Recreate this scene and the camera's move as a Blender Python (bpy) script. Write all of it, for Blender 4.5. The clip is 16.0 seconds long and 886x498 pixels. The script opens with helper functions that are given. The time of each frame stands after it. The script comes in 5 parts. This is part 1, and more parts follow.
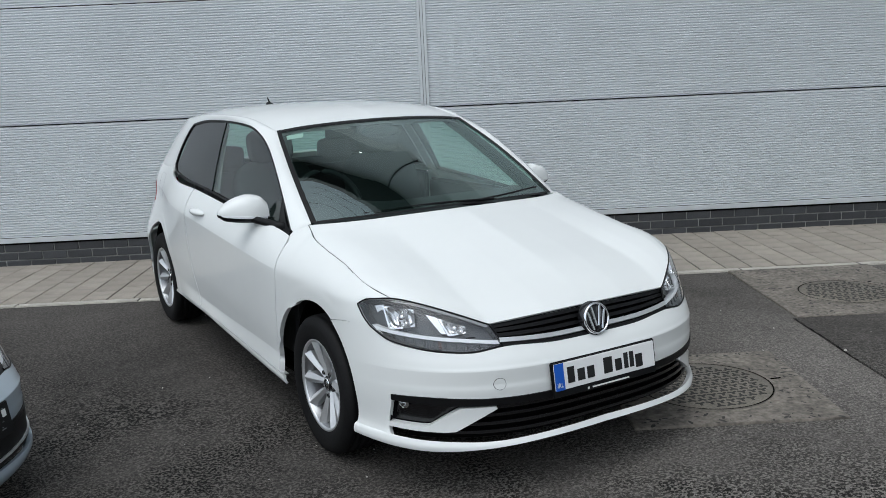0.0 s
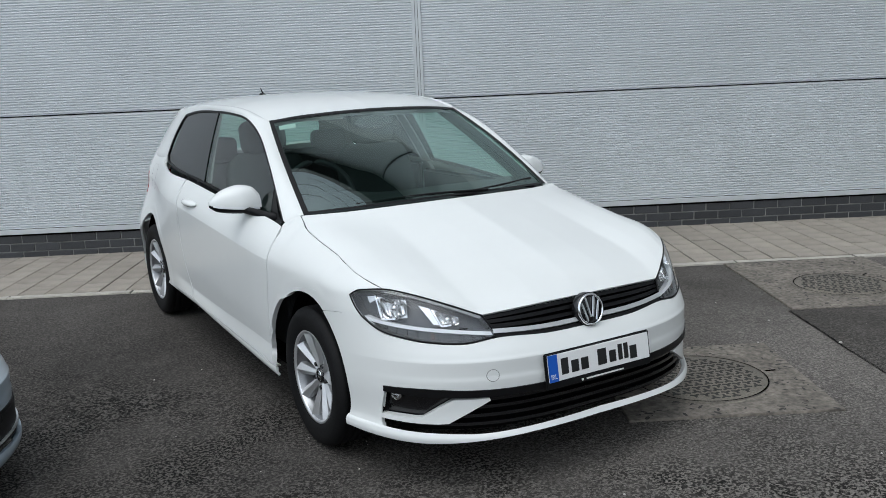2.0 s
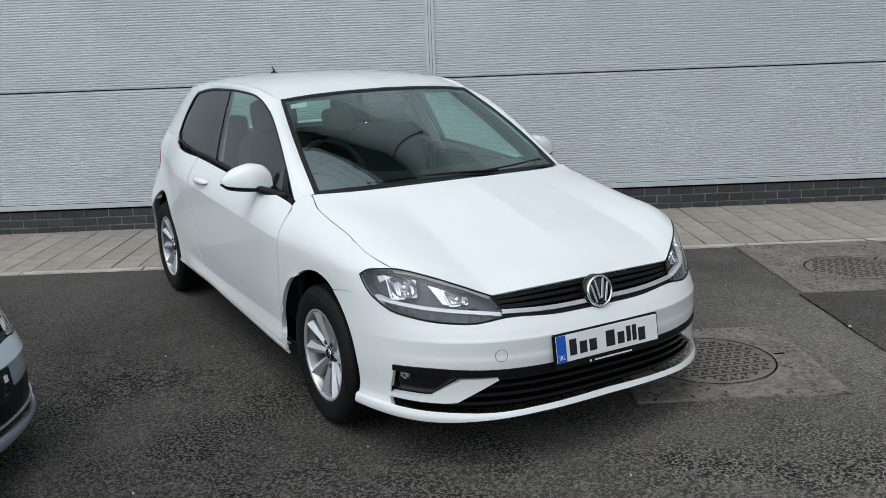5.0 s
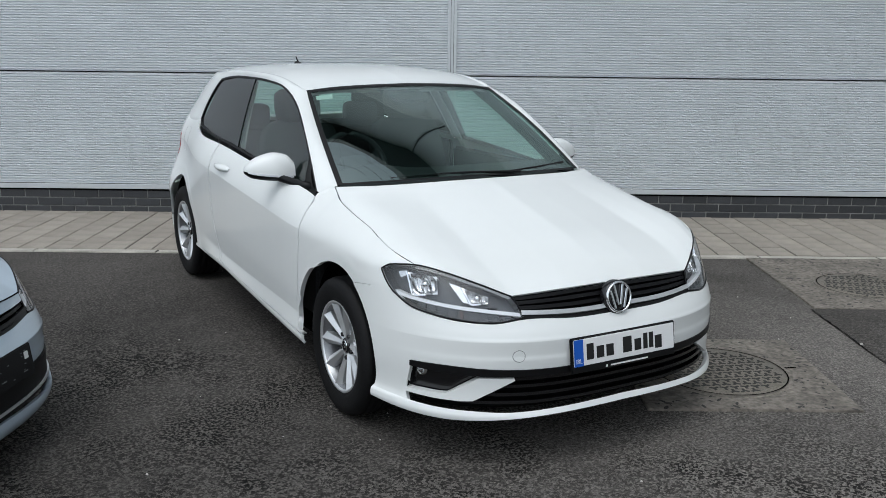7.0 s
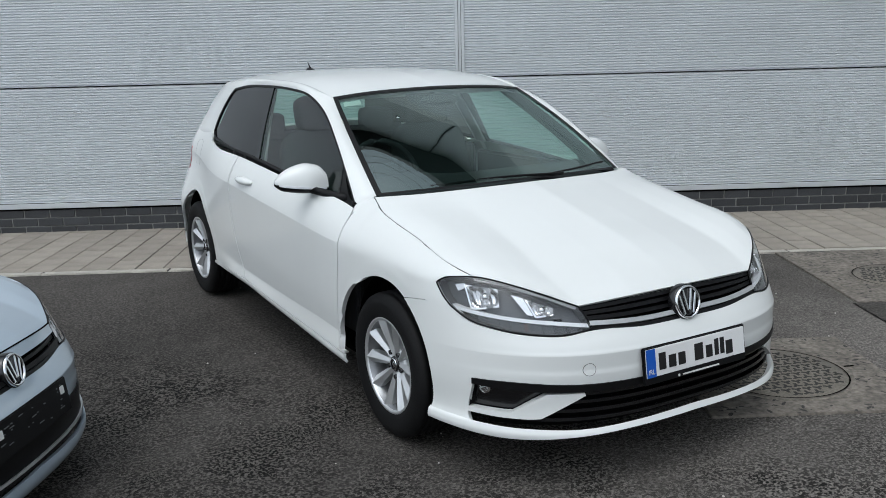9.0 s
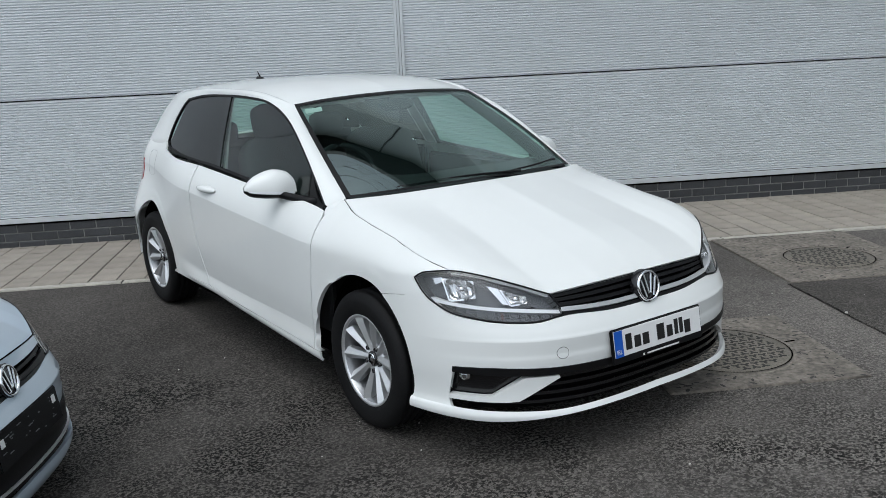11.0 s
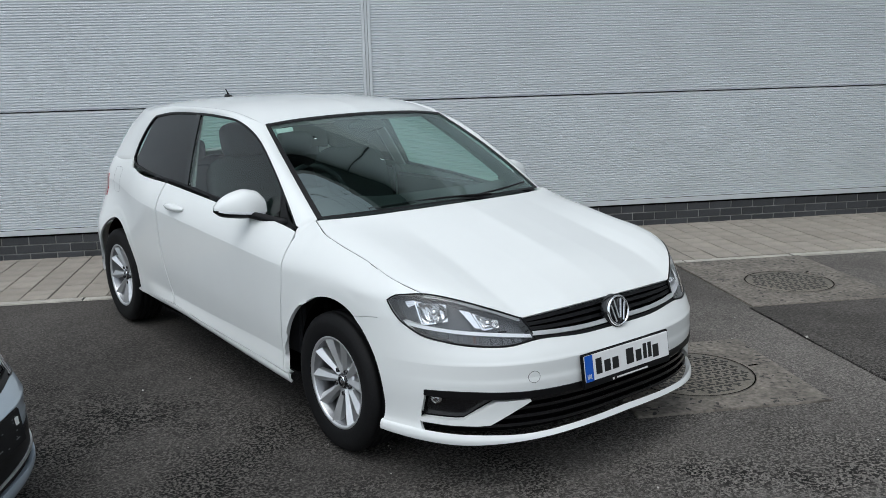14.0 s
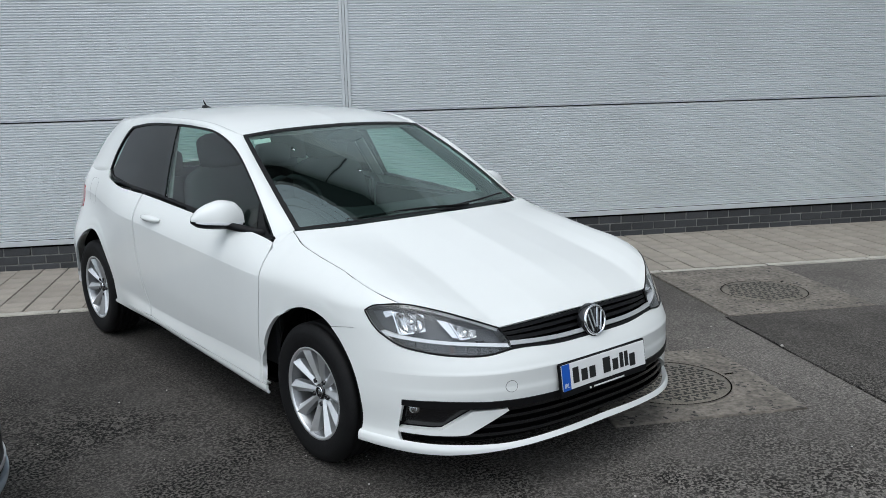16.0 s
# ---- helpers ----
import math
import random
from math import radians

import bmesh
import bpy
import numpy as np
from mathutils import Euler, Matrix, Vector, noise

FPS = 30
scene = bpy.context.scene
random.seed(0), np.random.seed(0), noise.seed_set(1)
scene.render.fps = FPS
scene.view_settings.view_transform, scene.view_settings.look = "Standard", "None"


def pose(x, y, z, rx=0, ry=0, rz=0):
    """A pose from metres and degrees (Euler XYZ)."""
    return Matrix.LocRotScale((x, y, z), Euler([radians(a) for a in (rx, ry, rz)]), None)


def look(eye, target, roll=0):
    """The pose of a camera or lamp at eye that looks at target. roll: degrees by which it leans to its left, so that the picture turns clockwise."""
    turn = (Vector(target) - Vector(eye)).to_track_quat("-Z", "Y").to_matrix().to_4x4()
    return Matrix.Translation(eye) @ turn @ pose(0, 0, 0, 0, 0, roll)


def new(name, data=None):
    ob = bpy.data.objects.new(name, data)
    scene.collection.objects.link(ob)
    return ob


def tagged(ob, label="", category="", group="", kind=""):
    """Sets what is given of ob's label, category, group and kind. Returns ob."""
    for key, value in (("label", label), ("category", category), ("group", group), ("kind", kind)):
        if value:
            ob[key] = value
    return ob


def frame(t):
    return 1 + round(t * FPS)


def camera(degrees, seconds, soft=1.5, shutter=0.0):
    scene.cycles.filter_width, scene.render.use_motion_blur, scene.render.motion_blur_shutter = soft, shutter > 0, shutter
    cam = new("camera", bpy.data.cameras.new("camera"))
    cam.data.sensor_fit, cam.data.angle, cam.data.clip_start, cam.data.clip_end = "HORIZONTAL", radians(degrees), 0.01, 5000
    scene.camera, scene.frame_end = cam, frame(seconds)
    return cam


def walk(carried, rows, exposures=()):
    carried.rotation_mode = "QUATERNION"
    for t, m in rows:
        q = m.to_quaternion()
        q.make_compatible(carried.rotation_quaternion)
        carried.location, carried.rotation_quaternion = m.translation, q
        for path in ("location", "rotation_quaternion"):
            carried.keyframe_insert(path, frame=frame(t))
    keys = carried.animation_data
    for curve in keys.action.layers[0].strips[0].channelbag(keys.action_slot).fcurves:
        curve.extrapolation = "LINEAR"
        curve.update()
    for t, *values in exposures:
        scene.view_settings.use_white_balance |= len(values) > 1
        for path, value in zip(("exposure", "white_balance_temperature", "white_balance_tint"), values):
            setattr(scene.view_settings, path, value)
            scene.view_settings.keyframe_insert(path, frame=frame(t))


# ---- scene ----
cam = camera(51.9, 16.0, soft=0.8)
PATH = [
    (0, (-2.279, -3.508, 1.582), (-1.278, -1.819, 1.202), -2.6),
    (0.5, (-2.269, -3.511, 1.585), (-1.263, -1.823, 1.209), -2.7),
    (1, (-2.259, -3.504, 1.576), (-1.249, -1.819, 1.197), -2.8),
    (1.5, (-2.256, -3.495, 1.57), (-1.247, -1.811, 1.186), -2.8),
    (2, (-2.255, -3.489, 1.563), (-1.248, -1.806, 1.169), -2.5),
    (2.5, (-2.255, -3.482, 1.56), (-1.251, -1.803, 1.148), -2.5),
    (3, (-2.258, -3.477, 1.558), (-1.258, -1.798, 1.134), -2.4),
    (3.5, (-2.266, -3.472, 1.567), (-1.274, -1.791, 1.132), -2.8),
    (4, (-2.256, -3.479, 1.568), (-1.271, -1.794, 1.13), -2.9),
    (6.5, (-2.295, -3.513, 1.574), (-1.318, -1.824, 1.134), 0.1),
    (7, (-2.332, -3.476, 1.578), (-1.358, -1.787, 1.134), 0.7),
    (7.5, (-2.397, -3.415, 1.582), (-1.421, -1.727, 1.137), 0.9),
    (8, (-2.405, -3.271, 1.558), (-1.443, -1.575, 1.115), 0.9),
    (8.2, (-2.384, -3.186, 1.555), (-1.434, -1.484, 1.11), 0.1),
    (10.3, (-2.649, -3.158, 1.582), (-1.553, -1.541, 1.155), -3.2),
    (10.5, (-2.655, -3.2, 1.572), (-1.55, -1.59, 1.14), -3.2),
    (11, (-2.716, -3.213, 1.582), (-1.578, -1.627, 1.146), -2.7),
    (11.5, (-2.762, -3.2, 1.589), (-1.587, -1.642, 1.148), -2.3),
    (12, (-2.771, -3.193, 1.589), (-1.575, -1.652, 1.146), -1.8),
    (12.5, (-2.786, -3.188, 1.607), (-1.583, -1.652, 1.169), -1.6),
    (13, (-2.776, -3.179, 1.605), (-1.569, -1.641, 1.184), -1.6),
    (13.5, (-2.768, -3.179, 1.607), (-1.557, -1.641, 1.198), -1.5),
    (14, (-2.759, -3.187, 1.609), (-1.545, -1.649, 1.207), -1.5),
    (14.5, (-2.756, -3.192, 1.606), (-1.539, -1.655, 1.212), -1.5),
    (15, (-2.753, -3.194, 1.604), (-1.523, -1.666, 1.217), -1.4),
    (15.5, (-2.755, -3.202, 1.604), (-1.513, -1.681, 1.223), -1.4),
    (16, (-2.76, -3.202, 1.605), (-1.508, -1.689, 1.227), -1.4),
]
walk(cam, [(t, look(eye, target, roll)) for t, eye, target, roll in PATH], [(0.0, -0.23, 6090, 6), (11.2, -0.23, 6090, 6), (12.0, -0.14, 6090, 6), (12.6, -0.14, 6090, 6), (13.2, -0.23, 6090, 6), (15.2, -0.23, 6090, 6), (16.0, -0.16, 6090, 6)])

# ---- world, sun ----
world = bpy.data.worlds.new("overcast")
scene.world = world
world.use_nodes = True
wn, wl = world.node_tree.nodes, world.node_tree.links
sky = wn.new("ShaderNodeTexSky")
sky.sky_type = "NISHITA"
sky.sun_disc = False
sky.sun_elevation = radians(65.5)
sky.sun_rotation = radians(241.5)
sky.air_density, sky.dust_density = 1.0, 3.0
grey = wn.new("ShaderNodeHueSaturation")
grey.inputs["Saturation"].default_value = 0.28
wl.new(sky.outputs[0], grey.inputs["Color"])
wl.new(grey.outputs[0], wn["Background"].inputs["Color"])
wn["Background"].inputs["Strength"].default_value = 0.228

sun = new("sun", bpy.data.lights.new("sun", "SUN"))
sun.data.energy, sun.data.angle, sun.data.color = 0.6, radians(60), (1.0, 0.98, 0.95)
sun.matrix_world = look((-4.8, -2.6, 12), (0, 0, 0))

# ---- materials ----


def material(name, colour, rough=0.5, metal=0.0, coat=0.0, grain=0.0, scale=30.0, bump=0.0, stain=0.0, stain_scale=1.5, spec=0.5, jitter=0.0, colour2=None):
    """Principled surface with variation at two scales: fine grain and broad stains, and a jitter from piece to piece."""
    m = bpy.data.materials.new(name)
    m.use_nodes = True
    n, l = m.node_tree.nodes, m.node_tree.links
    p = n["Principled BSDF"]
    p.inputs["Roughness"].default_value = rough
    p.inputs["Metallic"].default_value = metal
    p.inputs["Coat Weight"].default_value = coat
    p.inputs["Coat Roughness"].default_value = 0.04
    p.inputs["Specular IOR Level"].default_value = spec
    rgb = n.new("ShaderNodeRGB")
    rgb.outputs[0].default_value = (*colour, 1)
    out = rgb.outputs[0]
    if grain or stain or bump or jitter:
        tc = n.new("ShaderNodeTexCoord")
    if grain or bump:
        fine = n.new("ShaderNodeTexNoise")
        fine.inputs["Scale"].default_value = scale
        fine.inputs["Detail"].default_value = 5
        l.new(tc.outputs["Object"], fine.inputs["Vector"])

    def vary(socket, fac, low, high):
        ramp = n.new("ShaderNodeMapRange")
        ramp.inputs["From Min"].default_value, ramp.inputs["From Max"].default_value = 0.3, 0.7
        ramp.inputs["To Min"].default_value, ramp.inputs["To Max"].default_value = low, high
        l.new(fac, ramp.inputs["Value"])
        mul = n.new("ShaderNodeVectorMath")
        mul.operation = "SCALE"
        l.new(socket, mul.inputs[0])
        l.new(ramp.outputs[0], mul.inputs["Scale"])
        return mul.outputs[0]

    if grain:
        out = vary(out, fine.outputs["Fac"], 1 - grain, 1 + grain)
    if stain:
        broad = n.new("ShaderNodeTexNoise")
        broad.inputs["Scale"].default_value = stain_scale
        broad.inputs["Detail"].default_value = 6
        broad.inputs["Roughness"].default_value = 0.6
        l.new(tc.outputs["Object"], broad.inputs["Vector"])
        out = vary(out, broad.outputs["Fac"], 1 - stain, 1 + stain)
    if jitter:
        info = n.new("ShaderNodeObjectInfo")
        ramp = n.new("ShaderNodeMapRange")
        ramp.inputs["To Min"].default_value, ramp.inputs["To Max"].default_value = 1 - jitter, 1 + jitter
        l.new(info.outputs["Random"], ramp.inputs["Value"])
        mul = n.new("ShaderNodeVectorMath")
        mul.operation = "SCALE"
        l.new(out, mul.inputs[0])
        l.new(ramp.outputs[0], mul.inputs["Scale"])
        out = mul.outputs[0]
    l.new(out, p.inputs["Base Color"])
    if bump:
        b = n.new("ShaderNodeBump")
        b.inputs["Strength"].default_value = 1.0
        b.inputs["Distance"].default_value = bump
        l.new(fine.outputs["Fac"], b.inputs["Height"])
        l.new(b.outputs[0], p.inputs["Normal"])
    return m


def glass(name, tint, gloss=0.08, steep=4.0, cast=(1, 1, 1), rough=0.01):
    """Thin pane: see-through with a tint, and a mirror's gloss that grows towards grazing angles."""
    m = bpy.data.materials.new(name)
    m.use_nodes = True
    n, l = m.node_tree.nodes, m.node_tree.links
    n.remove(n["Principled BSDF"])
    clear, shine, mix, face, power, share = (n.new(k) for k in ("ShaderNodeBsdfTransparent", "ShaderNodeBsdfGlossy", "ShaderNodeMixShader", "ShaderNodeLayerWeight", "ShaderNodeMath", "ShaderNodeMapRange"))
    clear.inputs["Color"].default_value = (*tint, 1)
    shine.inputs["Roughness"].default_value = rough
    shine.inputs["Color"].default_value = (*cast, 1)
    face.inputs["Blend"].default_value = 0.5
    power.operation = "POWER"
    power.inputs[1].default_value = steep
    share.inputs["To Min"].default_value = gloss
    l.new(face.outputs["Facing"], power.inputs[0])
    l.new(power.outputs[0], share.inputs["Value"])
    l.new(share.outputs[0], mix.inputs[0])
    l.new(clear.outputs[0], mix.inputs[1])
    l.new(shine.outputs[0], mix.inputs[2])
    l.new(mix.outputs[0], n["Material Output"].inputs["Surface"])
    return m


WHITE = material("white_car_paint", (0.760, 0.777, 0.766), 0.45, coat=0.8, spec=0.25, stain=0.015, stain_scale=2.0)
SILVER = material("silver_blue_car_paint", (0.42, 0.50, 0.575), 0.35, metal=0.3, coat=1.0, grain=0.04, scale=900)
BLACK = material("black_plastic", (0.005, 0.005, 0.0056), 0.45, spec=0.22, grain=0.15, scale=300, bump=0.0002)
GLOSSBLACK = material("gloss_black_trim", (0.005, 0.005, 0.006), 0.2, coat=0.3, stain=0.1)
RUBBER = material("tyre_rubber", (0.006, 0.006, 0.0065), 0.7, spec=0.22, grain=0.2, scale=120, bump=0.0006, stain=0.25, stain_scale=5)
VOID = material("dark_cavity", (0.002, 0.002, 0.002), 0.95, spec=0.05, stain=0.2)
CHROME = material("chrome", (0.82, 0.83, 0.85), 0.08, metal=1.0, stain=0.03)
ALLOY = material("silver_alloy", (0.66, 0.67, 0.68), 0.36, metal=0.7, coat=0.3, grain=0.03, scale=200, stain=0.06, stain_scale=8)
# alloy darkened so that the shade inside the rim is in its colour
BARREL = material("shaded_alloy_barrel", (0.30, 0.305, 0.315), 0.35, metal=0.9, grain=0.05, scale=150, stain=0.15, stain_scale=10)
STEEL = material("brake_steel", (0.12, 0.11, 0.11), 0.45, metal=0.8, grain=0.2, scale=80)
REFLECTOR = material("lamp_reflector", (0.66, 0.665, 0.67), 0.12, metal=1.0, stain=0.05, stain_scale=20)
LAMPGREY = material("lamp_housing_grey", (0.095, 0.10, 0.106), 0.35, stain=0.1, stain_scale=15)
LAMPDARK = material("lamp_rib_dark", (0.05, 0.052, 0.055), 0.4, stain=0.1, stain_scale=15)
LAMPWHITE = material("lamp_light_strip", (0.85, 0.86, 0.88), 0.25, stain=0.03)
AMBER = material("amber_bulb_cover", (0.09, 0.045, 0.035), 0.3, stain=0.1)
RED = material("red_lamp_plastic", (0.35, 0.01, 0.012), 0.15, coat=1.0, stain=0.1)
CABIN = material("grey_cabin_fabric", (0.04, 0.042, 0.045), 0.9, grain=0.2, scale=250, bump=0.0005, stain=0.1)
DASH = material("dark_grey_dashboard", (0.020, 0.021, 0.024), 0.6, spec=0.3, grain=0.15, scale=400, bump=0.0003, stain=0.1)
LINER = material("pale_headlining", (0.45, 0.45, 0.44), 0.9, grain=0.08, scale=300)
PLATEWHITE = material("number_plate_white", (0.80, 0.80, 0.80), 0.35, grain=0.03, scale=300, stain=0.03)
PLATEBLUE = material("number_plate_blue", (0.012, 0.10, 0.50), 0.35, stain=0.05)
INK = material("black_lettering", (0.01, 0.01, 0.01), 0.5, stain=0.1)
LABEL = material("white_sticker", (0.75, 0.76, 0.75), 0.5, stain=0.05, stain_scale=30)
CLEAR = glass("clear_lamp_lens", (0.93, 0.94, 0.95), 0.05)
SCREEN = glass("green_tinted_windscreen", (0.62, 0.83, 0.75), 0.235, 6.0, (0.80, 0.94, 0.91))
SIDEGLASS = glass("green_tinted_side_glass", (0.62, 0.80, 0.73), 0.05, 4.0, rough=0.09)
PRIVACY = glass("dark_privacy_glass", (0.012, 0.0115, 0.012), 0.05, 4.5, rough=0.12)

# ---- mesh helpers ----


def link(name, verts, faces, mat, parent=None, label="", smooth=True, mats=None, index=None):
    me = bpy.data.meshes.new(name)
    me.from_pydata([tuple(map(float, v)) for v in verts], [], [tuple(map(int, f)) for f in faces])
    me.materials.append(mat)
    for extra in mats or ():
        me.materials.append(extra)
    if index is not None:
        me.polygons.foreach_set("material_index", index)
    if smooth:
        me.polygons.foreach_set("use_smooth", [True] * len(me.polygons))
    me.update()
    ob = new(name, me)
    if parent is not None:
        ob.parent = parent
    if label:
        tagged(ob, label)
    return ob


def part(name, bm, mat, parent=None, label="", smooth=False):
    me = bpy.data.meshes.new(name)
    bm.to_mesh(me)
    bm.free()
    me.materials.append(mat)
    if smooth:
        me.polygons.foreach_set("use_smooth", [True] * len(me.polygons))
    ob = new(name, me)
    if parent is not None:
        ob.parent = parent
    if label:
        tagged(ob, label)
    return ob


def boxes(name, specs, mat, parent=None, label="", bevel=0.0, m=None, rounds=2):
    """One mesh of bevelled blocks, each (centre, size)."""
    bm = bmesh.new()
    for c, s in specs:
        geo = bmesh.ops.create_cube(bm, size=1, matrix=Matrix.Translation(c) @ Matrix.Diagonal((*s, 1)))
    if bevel:
        bmesh.ops.bevel(bm, geom=bm.edges[:], offset=bevel, segments=rounds, affect="EDGES", clamp_overlap=True)
    if m is not None:
        bmesh.ops.transform(bm, matrix=m, verts=bm.verts[:])
    return part(name, bm, mat, parent, label)


def smoothstep(a, b, x):
    t = np.clip((np.asarray(x, float) - a) / (b - a), 0, 1)
    return t * t * (3 - 2 * t)


def table(xs, ys):
    """A smooth function through a few knots (monotone cubic)."""
    xs, ys = np.asarray(xs, float), np.asarray(ys, float)
    h, d = np.diff(xs), np.diff(ys) / np.diff(xs)
    m = np.zeros(len(xs))
    m[0], m[-1] = d[0], d[-1]
    for i in range(1, len(xs) - 1):
        if d[i - 1] * d[i] > 0:
            w1, w2 = 2 * h[i] + h[i - 1], h[i] + 2 * h[i - 1]
            m[i] = (w1 + w2) / (w1 / d[i - 1] + w2 / d[i])

    def f(x):
        x = np.asarray(x, float)
        i = np.clip(np.searchsorted(xs, x) - 1, 0, len(h) - 1)
        t = (x - xs[i]) / h[i]
        a = ys[i] * (2 * t**3 - 3 * t**2 + 1) + ys[i + 1] * (3 * t**2 - 2 * t**3)
        b = h[i] * (m[i] * (t**3 - 2 * t**2 + t) + m[i + 1] * (t**3 - t**2))
        low, high = ys[0] + m[0] * (x - xs[0]), ys[-1] + m[-1] * (x - xs[-1])
        return np.where(x < xs[0], low, np.where(x > xs[-1], high, a + b))
    return f


def curve(*pts, straight=False):
    """A curve through points, as a function of 0..1 (centripetal in chord length)."""
    p = np.array(pts, float)
    k = np.concatenate([[0], np.cumsum(np.linalg.norm(np.diff(p, axis=0), axis=1))])
    k /= k[-1]
    if straight or len(p) == 2:
        return lambda u: np.stack([np.interp(u, k, p[:, i]) for i in range(p.shape[1])], -1)
    m = np.gradient(p, k, axis=0)

    def f(u):
        u = np.clip(np.asarray(u, float), 0, 1)
        i = np.clip(np.searchsorted(k, u, side="right") - 1, 0, len(k) - 2)
        h = (k[i + 1] - k[i])[..., None]
        t = ((u - k[i]) / (k[i + 1] - k[i]))[..., None]
        return p[i] * (2 * t**3 - 3 * t**2 + 1) + p[i + 1] * (3 * t**2 - 2 * t**3) + h * (m[i] * (t**3 - 2 * t**2 + t) + m[i + 1] * (t**3 - t**2))
    return f


def coons(low, high, left, right, nu, nv, gap=0.0, span=1.0):
    """A grid of nu x nv points between four curves; gap pulls its rim in by that many metres of a patch about span wide."""
    e = gap / span
    u, v = np.linspace(e, 1 - e, nu), np.linspace(e, 1 - e, nv)
    lo, hi, le, ri = low(u)[:, None], high(u)[:, None], left(v)[None], right(v)[None]
    U, V = u[:, None, None], v[None, :, None]
    c00, c10, c01, c11 = low(np.array(0.0)), low(np.array(1.0)), high(np.array(0.0)), high(np.array(1.0))
    return (1 - V) * lo + V * hi + (1 - U) * le + U * ri - ((1 - U) * (1 - V) * c00 + U * (1 - V) * c10 + (1 - U) * V * c01 + U * V * c11)


def both(g):
    """A half grid, first row at the middle of the car (x = 0), made whole."""
    m = g[::-1].copy()
    m[..., 0] *= -1
    return np.concatenate([m[:-1], g])


def normals(g):
    n = np.cross(np.gradient(g, axis=0), np.gradient(g, axis=1))
    return n / np.maximum(np.linalg.norm(n, axis=-1, keepdims=True), 1e-9)


def sheet(name, g, mat, parent, label="", lip=0.012, inside=(0.0, 1.2, 0.6), flip=None, fold=(), flank=False):
    """A pressed panel: the grid's skin, its rim rounded and turned in by lip towards the inside of the car."""
    n = normals(g)
    mid = g[g.shape[0] // 2, g.shape[1] // 2]
    out = flip if flip is not None else (np.sum(n[g.shape[0] // 2, g.shape[1] // 2] * (mid - np.array(inside))) > 0)
    if not out:
        g, n = g[:, ::-1], -n[:, ::-1]
        fold = [g.shape[1] - 1 - k for k in fold]
    nu, nv = g.shape[:2]
    idx = np.arange(nu * nv).reshape(nu, nv)
    faces = np.stack([idx[:-1, :-1], idx[1:, :-1], idx[1:, 1:], idx[:-1, 1:]], -1).reshape(-1, 4).tolist()
    verts = g.reshape(-1, 3)
    if lip:
        ring = np.concatenate([idx[:, 0], idx[-1, 1:], idx[-2::-1, -1], idx[0, -2:0:-1]])
        flatn = n.reshape(-1, 3)
        turn = np.sign(flatn[ring][:, :1] * verts[ring][:, :1]) if flank else 1.0
        r3 = verts[ring] - turn * flatn[ring] * lip
        k = len(verts)
        c = len(ring)
        verts = np.concatenate([verts, r3])
        for i in range(c):
            j = (i + 1) % c
            faces.append([ring[i], k + i, k + j, ring[j]])
    ob = link(name, verts, faces, mat, parent, label)
    if lip:
        ring_set = {tuple(sorted((int(ring[i]), int(ring[(i + 1) % c])))) for i in range(c)}
        for k in fold:
            ring_set |= {tuple(sorted((int(idx[i, k]), int(idx[i + 1, k])))) for i in range(nu - 1)}
        sharp = [tuple(sorted(e.vertices)) in ring_set for e in ob.data.edges]
        ob.data.attributes.new("sharp_edge", "BOOLEAN", "EDGE").data.foreach_set("value", sharp)
    return ob


def folded(g2, *lines):
    """A grid of (a, z) with some of its rows pulled onto lines: each (row, f) puts that row on z = f(a), where the line crosses the grid."""
    g = g2.copy()
    nv = g.shape[1]
    for i in range(g.shape[0]):
        z = g2[i, :, 1]
        rows, at = [0], [z[0]]
        for k, f in lines:
            zc = float(f(g2[i, nv // 2, 0]))
            if at[-1] + 0.008 < zc < z[-1] - 0.02:
                rows.append(k)
                at.append(zc)
        znew = np.interp(np.arange(nv), rows + [nv - 1], at + [z[-1]])
        g[i, :, 0] = np.interp(znew, z, g2[i, :, 0])
        g[i, :, 1] = znew
    return g


def mirrored(g):
    m = g.copy()
    m[..., 0] *= -1
    return m


def lathe(profile, n=48, axis_x=True):
    """Verts and faces of a profile of (offset along x, radius) spun round the x axis."""
    p = np.array(profile, float)
    a = np.linspace(0, 2 * math.pi, n, endpoint=False)
    v = np.stack([np.repeat(p[None, :, 0], n, 0), p[None, :, 1] * np.cos(a)[:, None], p[None, :, 1] * np.sin(a)[:, None]], -1)
    k = len(p)
    f = []
    for i in range(n):
        j = (i + 1) % n
        for q in range(k - 1):
            f.append((i * k + q, i * k + q + 1, j * k + q + 1, j * k + q))
    return v.reshape(-1, 3), f


def cushion(name, centre, size, mat, parent=None, label="", m=None, power=0.45):
    """A plump rounded block (superellipsoid) as one smooth mesh."""
    u, v = np.meshgrid(np.linspace(-math.pi, math.pi, 28, endpoint=False), np.linspace(-math.pi / 2, math.pi / 2, 15), indexing="ij")
    e = lambda q: np.sign(q) * np.abs(q) ** power
    g = np.stack([e(np.cos(v)) * e(np.cos(u)), e(np.cos(v)) * e(np.sin(u)), e(np.sin(v))], -1) * np.array(size) / 2 + np.array(centre)
    idx = np.arange(28 * 15).reshape(28, 15)
    nxt = np.roll(idx, -1, 0)
    f = np.stack([idx[:, :-1], nxt[:, :-1], nxt[:, 1:], idx[:, 1:]], -1).reshape(-1, 4)
    verts = g.reshape(-1, 3)
    if m is not None:
        verts = [m @ Vector(p) for p in verts]
    return link(name, verts, f, mat, parent, label)


